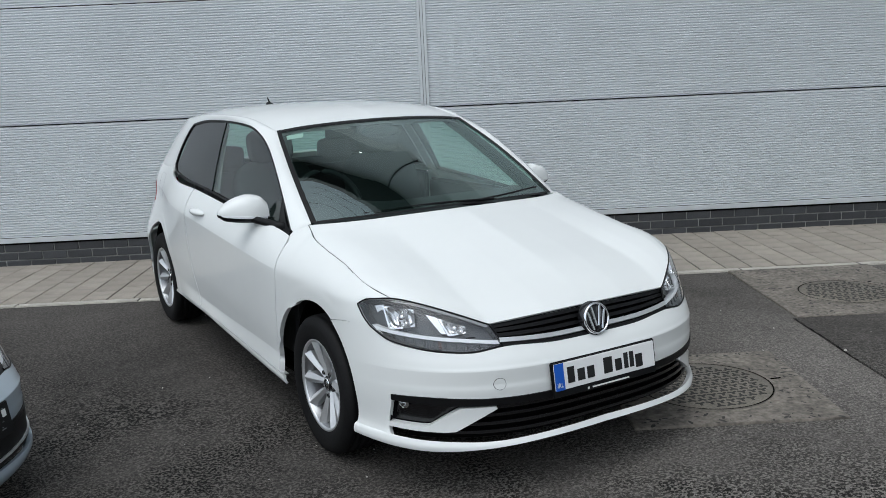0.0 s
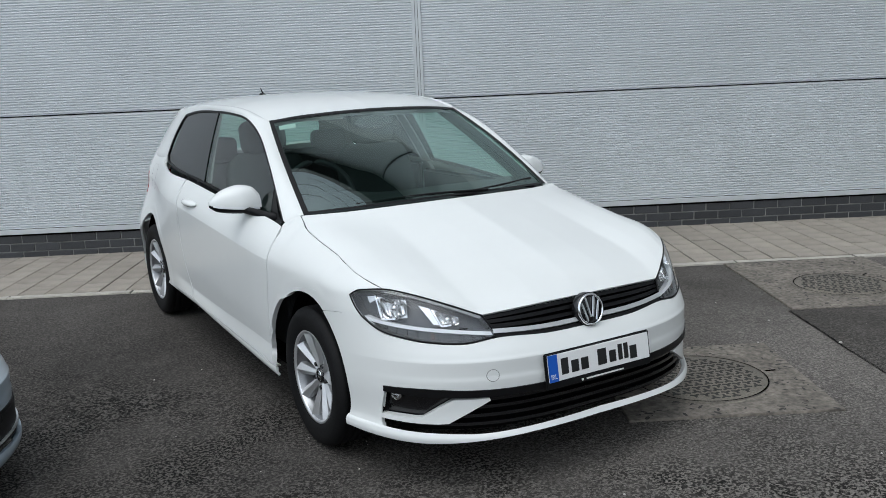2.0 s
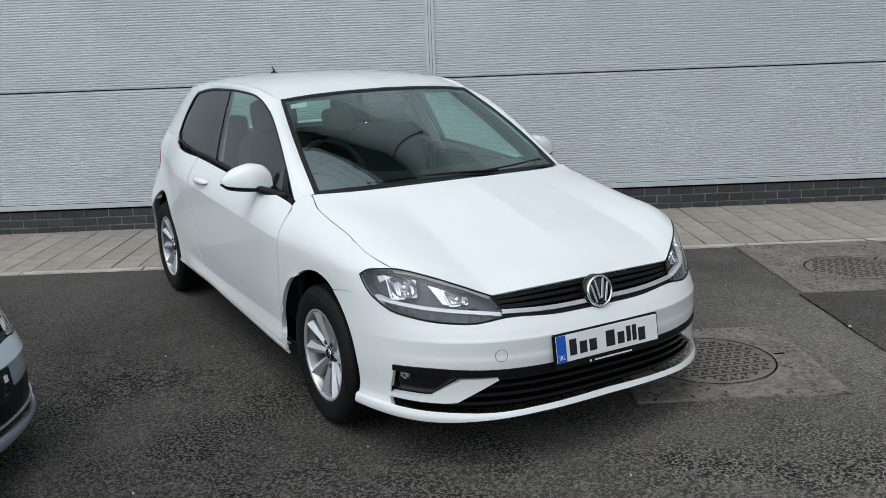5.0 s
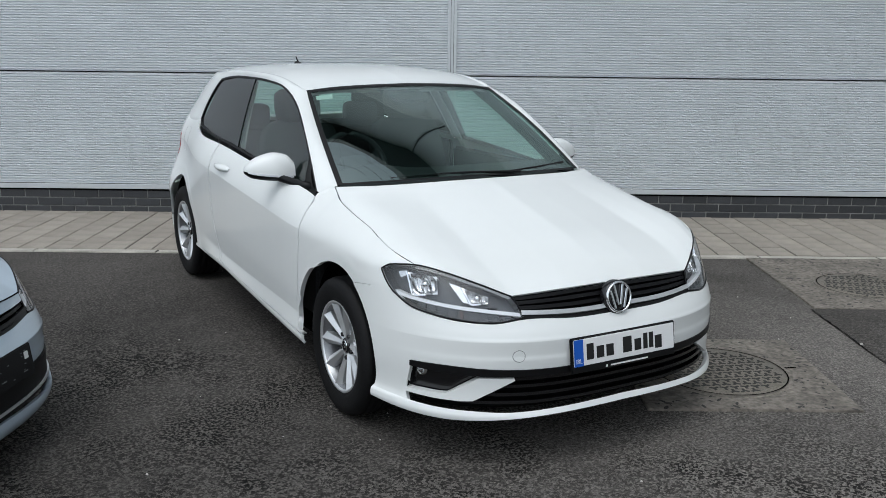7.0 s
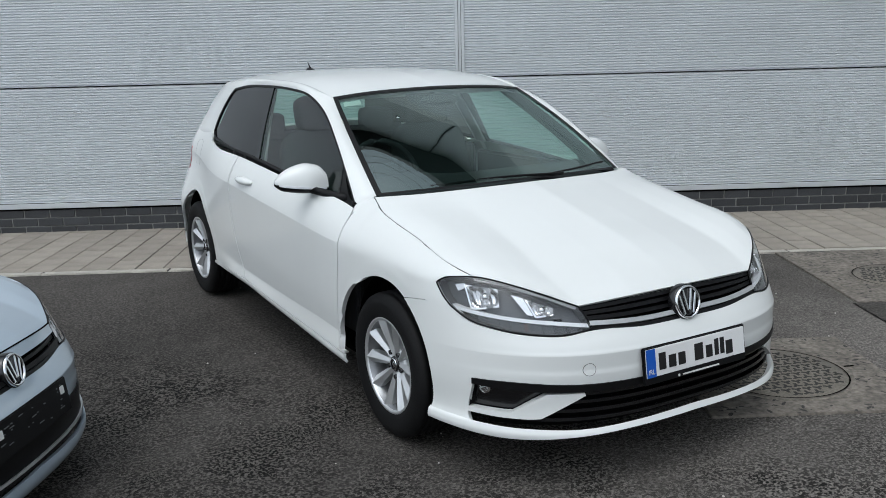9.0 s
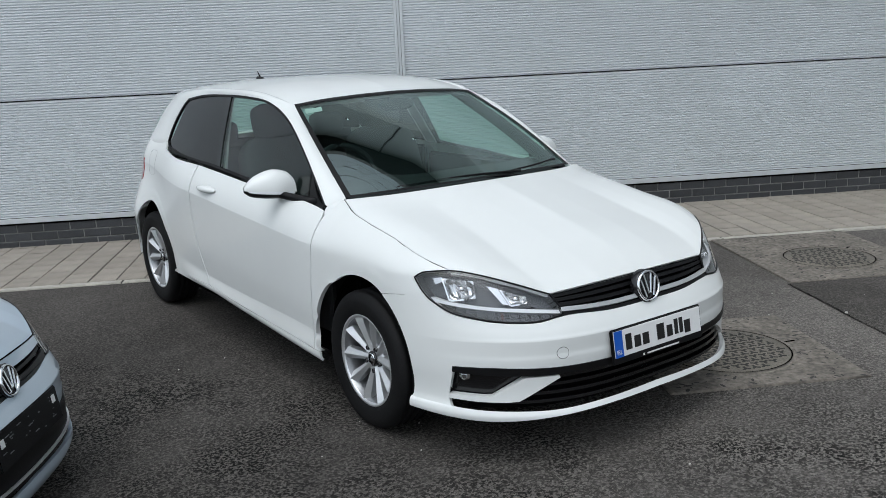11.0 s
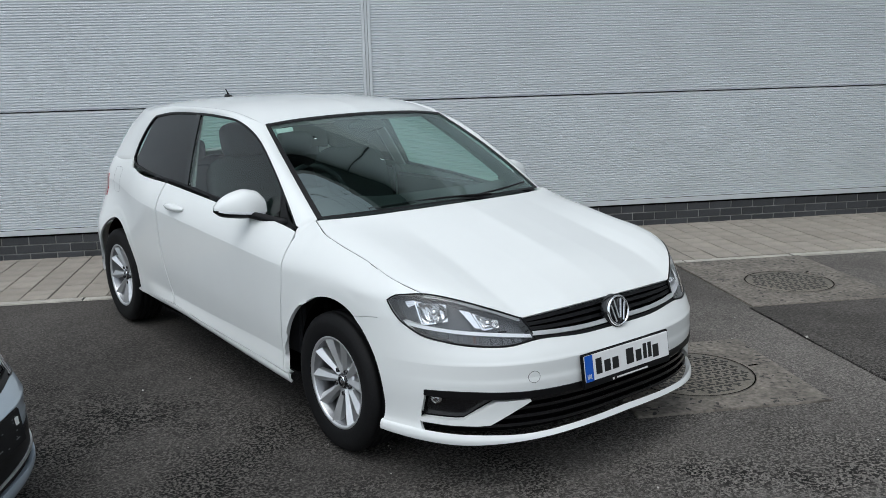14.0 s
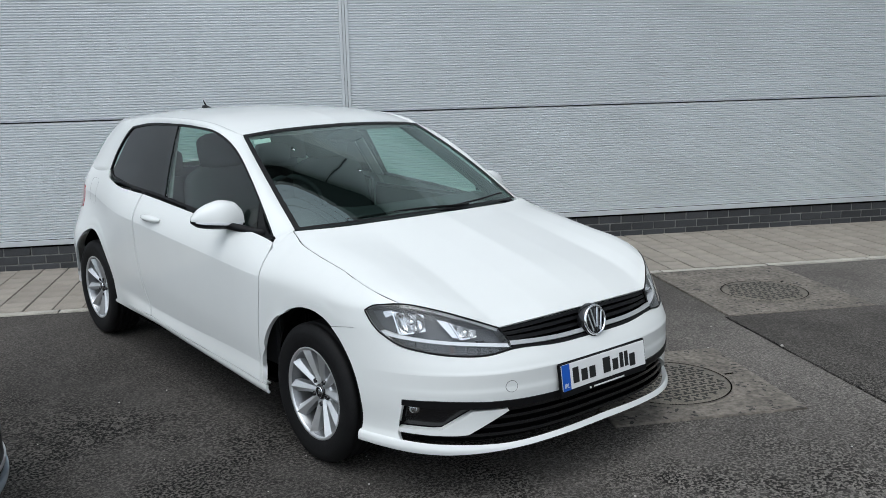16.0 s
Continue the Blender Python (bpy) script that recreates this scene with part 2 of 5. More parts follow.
def tube(name, pts, r, mat, parent=None, label="", n=8, closed=False):
    """A round bar along points; r is one radius or one for each point."""
    p = np.array(pts, float)
    c = len(p)
    rr = np.broadcast_to(np.asarray(r, float), (c,))
    d = np.gradient(p, axis=0) if not closed else np.roll(p, -1, 0) - np.roll(p, 1, 0)
    d /= np.maximum(np.linalg.norm(d, axis=1, keepdims=True), 1e-9)
    up = np.array([0.0, 0.0, 1.0]) if abs(d[:, 2]).max() < 0.9 else np.array([1.0, 0.0, 0.0])
    s = np.cross(d, up)
    s /= np.maximum(np.linalg.norm(s, axis=1, keepdims=True), 1e-9)
    t = np.cross(s, d)
    a = np.linspace(0, 2 * math.pi, n, endpoint=False)
    v = p[:, None] + rr[:, None, None] * (np.cos(a)[None, :, None] * s[:, None] + np.sin(a)[None, :, None] * t[:, None])
    f = []
    for i in range(c if closed else c - 1):
        for j in range(n):
            k = (i + 1) % c
            f.append((i * n + j, i * n + (j + 1) % n, k * n + (j + 1) % n, k * n + j))
    if not closed:
        f += [tuple(range(n))[::-1], tuple((c - 1) * n + j for j in range(n))]
    return link(name, v.reshape(-1, 3), f, mat, parent, label)

# ---- the shape of the car: x across, y towards its tail, front axle at y = 0 ----
YC, YR = -0.20, 2.86          # where the side runs into the nose and into the tail
ARCH_F, ARCH_R, RF, RR = (-0.003, 0.305), (2.580, 0.297), 0.354, 0.400
low_side = table((-0.62, -0.58, -0.54, -0.515, -0.498, -0.488, -0.47, -0.30, -0.15, -0.08, -0.03, 0.0),
                 (0.795, 0.835, 0.866, 0.876, 0.8755, 0.8665, 0.8665, 0.8785, 0.8840, 0.8862, 0.8880, 0.8890))
wing_top = table((-0.50, -0.348, -0.14, 0.086, 0.181, 0.251, 0.305, 1.14, 1.65, 2.35, 2.9), (0.743, 0.780, 0.822, 0.867, 0.888, 0.909, 0.931, 0.968, 0.996, 1.043, 1.06))
wing_in = table((-0.5, -0.2, 0.05, 0.20, 0.30, 0.6, 1.6, 2.4, 2.9), (0.115, 0.086, 0.096, 0.116, 0.150, 0.100, 0.096, 0.080, 0.060))
nose = table((0.155, 0.175, 0.20, 0.225, 0.30, 0.37, 0.415, 0.432, 0.486, 0.50, 0.52, 0.56, 0.60, 0.65, 0.70, 0.745, 0.80, 0.86),
             (-0.825, -0.862, -0.876, -0.878, -0.872, -0.8745, -0.8772, -0.8746, -0.8765, -0.869, -0.858, -0.832, -0.808, -0.775, -0.735, -0.69, -0.60, -0.45))
tail = table((0.18, 0.24, 0.40, 0.55, 0.58, 0.75, 0.90, 1.0, 1.1), (3.28, 3.35, 3.385, 3.37, 3.345, 3.325, 3.27, 3.22, 3.14))


def crease(y):
    return 0.728 + 0.070 * y - 0.025 * smoothstep(-0.1, 0.55, y) + 0.012 * smoothstep(0.1, 0.6, y)


# the flank behind the front wheel: door skin, fold above the sill, and the sill's lower edge rising to the tail
door_side = table((-0.60, -0.47, -0.40, -0.30, -0.15, -0.08, -0.03, 0.0), (0.869, 0.8720, 0.8775, 0.8852, 0.8886, 0.8890, 0.8891, 0.8890))
sill_fold = table((0.35, 0.45, 0.67, 1.17, 1.77, 2.12, 2.30), (0.325, 0.334, 0.346, 0.354, 0.378, 0.411, 0.42))
sill_edge = table((0.352, 0.60, 0.90, 1.30, 1.60, 2.00, 2.30), (0.194, 0.214, 0.235, 0.262, 0.283, 0.292, 0.298))


def side(y, z):
    """Half-width of the body's flank."""
    y, z = np.asarray(y, float), np.asarray(z, float)
    zc = crease(y)
    taper = (1 - smoothstep(-0.2, 0.6, y)) * (0.020 + 0.038 * np.clip((z - 0.35) / 0.55, 0, 1)) + smoothstep(1.9, 2.95, y) * (0.030 + 0.100 * smoothstep(0.55, 0.90, z))
    rim = lambda c, r: 1 - smoothstep(r + 0.040, r + 0.078, np.hypot(y - c[0], z - c[1]))
    flare = 0.002 * np.maximum(rim(ARCH_F, RF), rim(ARCH_R, RR)) * smoothstep(0.20, 0.32, z)
    flare = flare + 0.008 * (1 - smoothstep(-0.18, -0.05, y)) * np.exp(-((z - 0.19) / 0.05) ** 2)
    q = np.maximum(z - zc, 0) / np.maximum(wing_top(y) - zc, 0.02)
    edge = 0.15 + 0.25 * smoothstep(-0.1, 0.8, y)
    under = np.maximum(zc - z, 0) / 0.06
    flare = flare + 0.002 * (1 - smoothstep(0.1, 0.8, y)) * under * np.exp(1 - under)
    above = -wing_in(y) * (edge * q + (1 - edge) * q * q)
    w, ledge = smoothstep(0.15, 0.80, y), smoothstep(0.12, 0.36, y)
    low = low_side(np.minimum(z - zc, 0)) * (1 - ledge) + low_side(np.clip(z - zc, -0.47, 0)) * ledge
    s = np.clip((sill_fold(y) - z) / (sill_fold(y) - sill_edge(y)), 0, 1.5)
    hem = np.clip((sill_edge(y) + 0.030 - z) / 0.030, 0, 1.5)
    sill = ledge * (1 - smoothstep(1.72, 2.14, y)) * (0.018 * np.sin(np.minimum(s, 1) * math.pi / 2) ** 1.15 - 0.014 * hem**2)
    return low * (1 - w) + door_side(np.minimum(z - zc, 0)) * w + sill + above - taper + flare


def skin(a, z):
    """The body's skin: a runs from the middle of the nose (YC - 0.9) along the flank (a = y) to the middle of the tail (YR + 0.9)."""
    a, z = np.broadcast_arrays(np.asarray(a, float), np.asarray(z, float))
    x, y = side(a, z), a.copy()
    qf = np.sin(np.clip((a - YC + 0.9) / 0.9, 0, 1) * math.pi / 2)
    front = a < YC
    x = np.where(front, side(YC, z) * qf, x)
    y = np.where(front, YC - (YC - nose(z)) * np.sqrt(np.maximum(1 - qf**3, 0)), y)
    qr = np.sin(np.clip((YR + 0.9 - a) / 0.9, 0, 1) * math.pi / 2)
    back = a > YR
    x = np.where(back, side(YR, z) * qr, x)
    y = np.where(back, YR + (tail(z) - YR) * np.sqrt(np.maximum(1 - qr**3.5, 0)), y)
    return np.stack([x, y, z], -1)


def a_at_y(y, z):
    """The nose's coordinate a where the skin has this y."""
    if y >= YC:
        return float(y)
    r = (YC - y) / (YC - float(nose(z)))
    q = max(1 - r * r, 0) ** (1 / 3)
    return YC - 0.9 + 0.9 * 2 / math.pi * math.asin(q)


def a_at_x(x, z):
    q = min(x / float(side(YC, z)), 1.0)
    return YC - 0.9 + 0.9 * 2 / math.pi * math.asin(q)


def on_skin(g2, out=0.0):
    """A grid of (a, z) laid on the skin, or held out of it (minus: in) by some metres."""
    g = skin(g2[..., 0], g2[..., 1])
    if out:
        e = 1e-3
        da = skin(g2[..., 0] + e, g2[..., 1]) - skin(g2[..., 0] - e, g2[..., 1])
        dz = skin(g2[..., 0], g2[..., 1] + e) - skin(g2[..., 0], g2[..., 1] - e)
        n = np.cross(da, dz)
        n /= np.maximum(np.linalg.norm(n, axis=-1, keepdims=True), 1e-9)
        g = g + n * out
    return g


def arch(c, r, a0, a1, n=24):
    t = np.radians(np.linspace(a0, a1, n))
    return [(c[0] + r * math.cos(k), c[1] + r * math.sin(k)) for k in t]


MIDF, MIDR = YC - 0.9, YR + 0.9
# lamp and bonnet outline points on the nose (a, z)
LAMP_TIP, LAMP_PEAK, LAMP_LOW = (-0.350, 0.712), (-0.492, 0.742), (-0.395, 0.637)
GRILLE_TOP = (-0.782, 0.643)
GRILLE_TIP = (-0.804, 0.569)
LAMP_BOTTOM = [(-0.450, 0.597), (-0.53, 0.574), (-0.63, 0.559), (-0.715, 0.555)]
LAMP_HIGH = [(-0.378, 0.730), (-0.43, 0.7385), LAMP_PEAK, (-0.60, 0.7225), (-0.70, 0.684)]
STRIP = [(-0.393, 0.634), (-0.438, 0.626), (-0.493, 0.619), (-0.554, 0.612), (-0.621, 0.605), (-0.704, 0.596), (-0.800, 0.582)]
MID_TOP, MID_LOW = (MIDF, 0.655), (MIDF, 0.552)
SHUT = [(-0.486, 0.742), (-0.348, 0.780), (-0.14, 0.822), (0.086, 0.867), (0.181, 0.888), (0.251, 0.909), (0.305, 0.932)]
BELT = [(0.39, 0.905), (1.14, 0.960), (1.72, 0.995), (2.35, 1.035), (2.60, 1.046)]


def shut_point(p):
    return skin(np.array(a_at_y(p[0], p[1])), np.array(p[1]))


# glasshouse
RAIL = curve((0.565, 1.02, 1.322), (0.576, 1.30, 1.375), (0.582, 1.75, 1.396), (0.573, 2.25, 1.388), (0.536, 2.75, 1.352))
BASE = (0.694, 0.335, 0.930)
ROOF_FRONT = curve((0.0, 0.95, 1.356), (0.25, 0.962, 1.350), (0.45, 0.99, 1.337), (0.565, 1.02, 1.322))
ROOF_REAR = curve((0.0, 3.00, 1.378), (0.25, 2.98, 1.374), (0.45, 2.88, 1.362), (0.536, 2.75, 1.352))
COWL = curve((0.0, 0.165, 0.955), (0.30, 0.195, 0.950), (0.55, 0.263, 0.940), (0.694, 0.335, 0.930))


def pane_x(y, z):
    """Half-width of the glasshouse's side."""
    y, z = np.asarray(y, float), np.asarray(z, float)
    base = table((0.39, 1.65, 2.55, 3.0), (0.775, 0.762, 0.722, 0.68))(y)
    zb = table((0.39, 1.14, 1.65, 2.35, 3.0), (0.89, 0.958, 0.99, 1.035, 1.06))(y)
    top = table((0.9, 1.5, 2.2, 2.8), (0.600, 0.602, 0.592, 0.565))(y)
    k = (z - zb) / (1.385 - zb)
    return base - (base - top) * (0.82 * k + 0.18 * k * np.abs(k))


def pane_grid(g2, out=0.0):
    return np.stack([pane_x(g2[..., 0], g2[..., 1]) + out, g2[..., 0], g2[..., 1]], -1)


WIN_TOP = [(0.375, 0.895), (0.516, 1.008), (0.70, 1.138), (0.92, 1.262), (1.18, 1.338), (1.44, 1.360), (1.80, 1.366), (2.12, 1.358), (2.34, 1.334)]
WIN_REAR = [(2.34, 1.334), (2.39, 1.300), (2.441, 1.240), (2.495, 1.140), (2.512, 1.07)]
WIN_LOW = [(0.375, 0.895), (0.42, 0.893), (1.20, 0.943), (1.644, 0.975), (2.353, 1.018), (2.46, 1.034), (2.512, 1.07)]


def wheel(parent, name, x, y, z):
    """A tyre on a ten-spoke alloy rim; the outer face looks along +x before it is turned."""
    hub = new(name)
    hub.parent = parent
    s = 1 if x > 0 else -1
    R, RIM = 0.304, 0.199
    prof = [(-0.085, RIM - 0.008), (-0.098, RIM + 0.02), (-0.101, 0.255), (-0.094, 0.287), (-0.080, 0.299)]
    for g in (-0.055, -0.018, 0.018, 0.055):
        prof += [(g - 0.006, R), (g - 0.004, R - 0.007), (g + 0.004, R - 0.007), (g + 0.006, R)]
    prof += [(0.080, 0.299), (0.094, 0.287), (0.1005, 0.268), (0.1015, 0.262), (0.101, 0.25), (0.099, RIM + 0.024), (0.094, RIM + 0.012), (0.088, RIM - 0.004)]
    v, f = lathe(prof, 64)
    link("tyre", v, f, RUBBER, hub, "black rubber tyre with grooved tread")
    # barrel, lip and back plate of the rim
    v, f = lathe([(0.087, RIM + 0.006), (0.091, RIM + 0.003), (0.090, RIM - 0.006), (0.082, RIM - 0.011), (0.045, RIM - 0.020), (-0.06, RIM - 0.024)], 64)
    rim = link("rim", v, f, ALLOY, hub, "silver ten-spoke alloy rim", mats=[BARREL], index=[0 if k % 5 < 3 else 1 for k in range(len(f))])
    v, f = lathe([(0.052, 0.0), (0.052, 0.030), (0.047, 0.034), (0.047, 0.066), (0.036, 0.074), (0.02, 0.074)], 40)
    link("hub_face", v, f, ALLOY, rim)
    for k in range(10):
        a = 2 * math.pi * (k + 0.5) / 10
        rows = []
        for r, half, front, back in ((0.036, 0.0125, 0.054, 0.012), (0.085, 0.0160, 0.064, 0.018), (0.125, 0.0205, 0.074, 0.026), (0.165, 0.0250, 0.083, 0.038), (0.190, 0.0285, 0.087, 0.046)):
            rows.append([(back, r, -half), (front - 0.75 * half, r, -half), (front, r, -half * 0.05), (front, r, half * 0.05), (front - 0.75 * half, r, half), (back, r, half)])
        g = np.array(rows)
        c, sn = math.cos(a), math.sin(a)
        g = np.stack([g[..., 0], g[..., 1] * c - g[..., 2] * sn, g[..., 1] * sn + g[..., 2] * c], -1)
        idx = np.arange(30).reshape(5, 6)
        fs = [(idx[i, j], idx[i, j + 1], idx[i + 1, j + 1], idx[i + 1, j]) for i in range(4) for j in range(5)]
        link("spoke", g.reshape(-1, 3), fs, ALLOY, rim, smooth=False)
    for k in range(5):
        a = 2 * math.pi * k / 5
        v, f = lathe([(0.055, 0.0), (0.055, 0.0055), (0.0595, 0.0075), (0.0595, 0.0095), (0.040, 0.011)], 12)
        v = v + np.array([0.0, 0.054 * math.cos(a), 0.054 * math.sin(a)])
        link("bolt", v, f, GLOSSBLACK, rim, "dark wheel bolt")
    v, f = lathe([(0.060, 0.0), (0.060, 0.027), (0.057, 0.032), (0.046, 0.033)], 32)
    link("centre_cap", v, f, GLOSSBLACK, rim, "dark centre cap with a plain silver badge")
    v, f = lathe([(0.0615, 0.0), (0.0615, 0.010), (0.060, 0.012)], 20)
    link("badge", v, f, CHROME, hub)
    v, f = lathe([(0.0625, 0.021), (0.0625, 0.025), (0.059, 0.026)], 28)
    link("badge_ring", v, f, CHROME, hub)
    v, f = lathe([(-0.005, 0.05), (0.004, 0.05), (0.004, 0.142), (-0.012, 0.142), (-0.012, 0.05)], 40)
    link("brake_disc", v, f, STEEL, hub)
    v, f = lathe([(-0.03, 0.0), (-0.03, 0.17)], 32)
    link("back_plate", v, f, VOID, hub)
    hub.matrix_basis = pose(x, y, z, 0, 0, 0 if s > 0 else 180) @ Matrix.Rotation(radians(-14 + 2 * y), 4, "X")
    return hub


def make_car(name, paint, label, plated=True):
    """A three-door hatchback, all its parts under one empty at the front axle."""
    car = tagged(new(name), label, "car", "parked cars")
    for s, mir in ((-1, mirrored), (1, lambda g: g)):
        sx = -1 if s < 0 else 1
        # wing
        arch_pts = arch(ARCH_F, RF, 119, -10, 26)
        low = curve(*[(a_at_y(y, z), z) for y, z in arch_pts], (0.37, 0.2435), (0.397, 0.2445))
        high = curve(*[(a_at_y(y, z), z) for y, z in SHUT])
        left = curve((a_at_y(*arch_pts[0]), arch_pts[0][1]), (-0.29, 0.636), LAMP_LOW, (-0.368, 0.674), LAMP_TIP, *LAMP_HIGH[:3])
        right = curve((0.397, 0.2445), (0.402, 0.30), (0.390, 0.52), (0.362, 0.70), (0.354, 0.80), (0.345, 0.866), (0.305, 0.932))
        sheet("wing", mir(on_skin(coons(low, high, left, right, 60, 40, 0.0012, 0.6))), paint, car, lip=0.022)
        # door
        left = curve((0.399, 0.245), (0.404, 0.30), (0.392, 0.52), (0.364, 0.70), (0.356, 0.80), (0.353, 0.845), (0.366, 0.884))
        right = curve((1.62, 0.322), (1.672, 0.40), (1.745, 0.60), (1.775, 0.90), (1.775, 0.984))
        low = curve((0.399, 0.245), (0.57, 0.260), (0.92, 0.278), (1.31, 0.298), (1.62, 0.322))
        high = curve((0.366, 0.884), (0.42, 0.896), (1.14, 0.942), (1.775, 0.984))
        door = sheet("door", mir(on_skin(folded(coons(low, high, left, right, 60, 62, 0.0012, 1.0), (8, sill_fold), (42, crease)))), paint, car, fold=(8, 42), lip=0.022)
        # quarter panel
        ra = arch(ARCH_R, RR, 181, 8, 26)
        low = curve((1.626, 0.322), (1.95, 0.316), *ra, straight=True)
        high = curve((1.781, 0.986), (2.35, 1.022), (2.47, 1.040), (2.522, 1.074), (YR + 0.10, 1.058))
        left = curve((1.626, 0.322), (1.678, 0.40), (1.751, 0.60), (1.781, 0.90), (1.781, 0.984))
        right = curve(ra[-1], (YR + 0.12, 0.55), (YR + 0.16, 0.75), (YR + 0.16, 0.90), (YR + 0.10, 1.05))
        sheet("quarter_panel", mir(on_skin(folded(coons(low, high, left, right, 72, 58, 0.002, 1.2), (38, crease)))), paint, car, fold=(38,), flank=True)
        # sill
        sill_low = [(y, float(sill_edge(y))) for y in (0.352, 0.60, 0.90, 1.30, 1.60, 2.00, 2.225)]
        sill_high = [(0.352, 0.2385), (0.397, 0.2405), (0.57, 0.2565), (0.92, 0.2745), (1.31, 0.2945), (1.62, 0.3185), (1.95, 0.3125), (2.215, 0.311)]
        g2 = coons(curve(*sill_low), curve(*sill_high), curve(sill_low[0], sill_high[0]), curve(sill_low[-1], sill_high[-1]), 40, 8)
        sheet("sill", mir(on_skin(g2)), paint, car)
        # wheel arch lining
        for c, r, t0, t1 in ((ARCH_F, RF, -16, 196), (ARCH_R, RR, 8, 182)):
            rows = []
            for t in np.radians(np.linspace(t0, t1, 30)):
                yy, zz = c[0] + (r + 0.004) * math.cos(t), c[1] + (r + 0.004) * math.sin(t)
                rim_x = float(side(min(yy, YR), zz)) - 0.03 - 0.6 * max(yy - YR, 0)
                rows.append([(q, yy, zz) for q in np.linspace(0.55, min(rim_x, 0.80), 4)])
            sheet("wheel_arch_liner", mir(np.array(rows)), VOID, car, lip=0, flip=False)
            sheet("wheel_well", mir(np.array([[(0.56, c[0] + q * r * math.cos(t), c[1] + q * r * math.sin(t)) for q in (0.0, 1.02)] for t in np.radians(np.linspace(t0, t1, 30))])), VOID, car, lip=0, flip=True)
        # headlamp
        low = curve(LAMP_LOW, *LAMP_BOTTOM, GRILLE_TIP)
        high = curve(LAMP_TIP, *LAMP_HIGH, GRILLE_TOP)
        left = curve(LAMP_LOW, (-0.368, 0.674), LAMP_TIP)
        right = curve(GRILLE_TIP, (-0.796, 0.606), GRILLE_TOP)
        lamp2 = coons(low, high, left, right, 40, 16, 0.003, 0.4)
        lamp = sheet("headlamp", mir(on_skin(lamp2, -0.055)), LAMPGREY, car, "clear headlamp with chrome reflectors and a white light strip", lip=-0.05)
        lens = sheet("lens", mir(on_skin(lamp2, -0.001)), CLEAR, lamp, "clear plastic lens", lip=0)
        lens.visible_shadow = False

        st = curve(*STRIP)(np.linspace(0, 1, 50))
        sheet("light_strip", mir(on_skin(np.stack([st + np.array([0, d]) for d in (-0.0065, 0, 0.0065)], 1), -0.014)), LAMPWHITE, lamp, "white daytime light strip", lip=0.03)
        lowest = curve(LAMP_LOW, *LAMP_BOTTOM, GRILLE_TIP)(np.linspace(0, 1, 50))
        w = np.linspace(0.12, 0.86, 9)[None, :, None]
        bez = lowest[:, None] * (1 - w) + st[:, None] * w
        sheet("lower_bezel", mir(on_skin(bez[3:47], -0.030)), LAMPGREY, lamp, "grey ribbed lower bezel", lip=0.01)
        for k in range(5, 46, 4):
            sheet("bezel_rib", mir(on_skin(bez[k:k + 2, 1:8], -0.024)), LAMPDARK, lamp, lip=0.008)
        sheet("indicator", mir(on_skin(bez[27:29, 1:8], -0.022)), AMBER, lamp, "small amber bulb cover", lip=0.01)
        for cells, deep in ((((-0.462, 0.632), (-0.552, 0.648), (-0.452, 0.722), (-0.562, 0.712)), 0.022), (((-0.655, 0.617), (-0.712, 0.625), (-0.640, 0.681), (-0.716, 0.650)), 0.020)):
            q00, q10, q01, q11 = (np.array(c) for c in cells)
            U, V = np.meshgrid(np.linspace(0, 1, 22), np.linspace(0, 1, 18), indexing="ij")
            g2 = (1 - U[..., None]) * ((1 - V[..., None]) * q00 + V[..., None] * q01) + U[..., None] * ((1 - V[..., None]) * q10 + V[..., None] * q11)
            bowl = np.maximum(1 - np.abs(2 * U - 1) ** 2.4 - np.abs(2 * V - 1) ** 2.4, 0) ** 0.6
            pos, back = on_skin(g2, -0.030), on_skin(g2, -0.030 - deep)
            flutes = 0.004 * np.sin(U * 26 + 2 * V)[..., None] * (on_skin(g2, 0.0) - on_skin(g2, -1.0))
            sheet("reflector", mir(pos + (back - pos) * bowl[..., None] + flutes * bowl[..., None]), REFLECTOR, lamp, "chrome bowl reflector", lip=0)
            mid = (pos + (back - pos) * 0.6)[11, 9]
            bm = bmesh.new()
            bmesh.ops.create_uvsphere(bm, u_segments=16, v_segments=10, radius=0.017, matrix=Matrix.Translation((mid[0] * sx, mid[1], mid[2])))
            part("bulb", bm, REFLECTOR, lamp, smooth=True)
            # bright L-shaped blade beside and below the bowl
            edge = np.concatenate([np.linspace(q01 + np.array([0.0, -0.004]), q00, 12), np.linspace(q00, q00 * 0.45 + q10 * 0.55, 8)[1:]])
            nrm = np.array([[0.0028, 0.0]] * 12 + [[0.0, -0.0028]] * 7)
            sheet("chrome_blade", mir(on_skin(np.stack([edge - nrm, edge + nrm], 1), -0.016)), CHROME, lamp, "bright chrome blade", lip=0.02)
        q = [(-0.413, 0.713), (-0.452, 0.726), (-0.452, 0.706), (-0.420, 0.690)]
        g2 = np.array([[q[0], q[3]], [q[1], q[2]]])
        sheet("side_reflector", mir(on_skin(g2, -0.024)), REFLECTOR, lamp, lip=0.01)
        q = np.array([[(-0.600, 0.692), (-0.632, 0.625)], [(-0.634, 0.682), (-0.650, 0.622)]])
        sheet("chrome_fin", mir(on_skin(q, -0.020)), CHROME, lamp, lip=0.02)
        ringp = [tuple(p) for c in (curve(LAMP_LOW, *LAMP_BOTTOM, GRILLE_TIP), right, lambda u: high(1 - u), lambda u: left(1 - u)) for p in c(np.linspace(0, 1, 24))[:-1]]
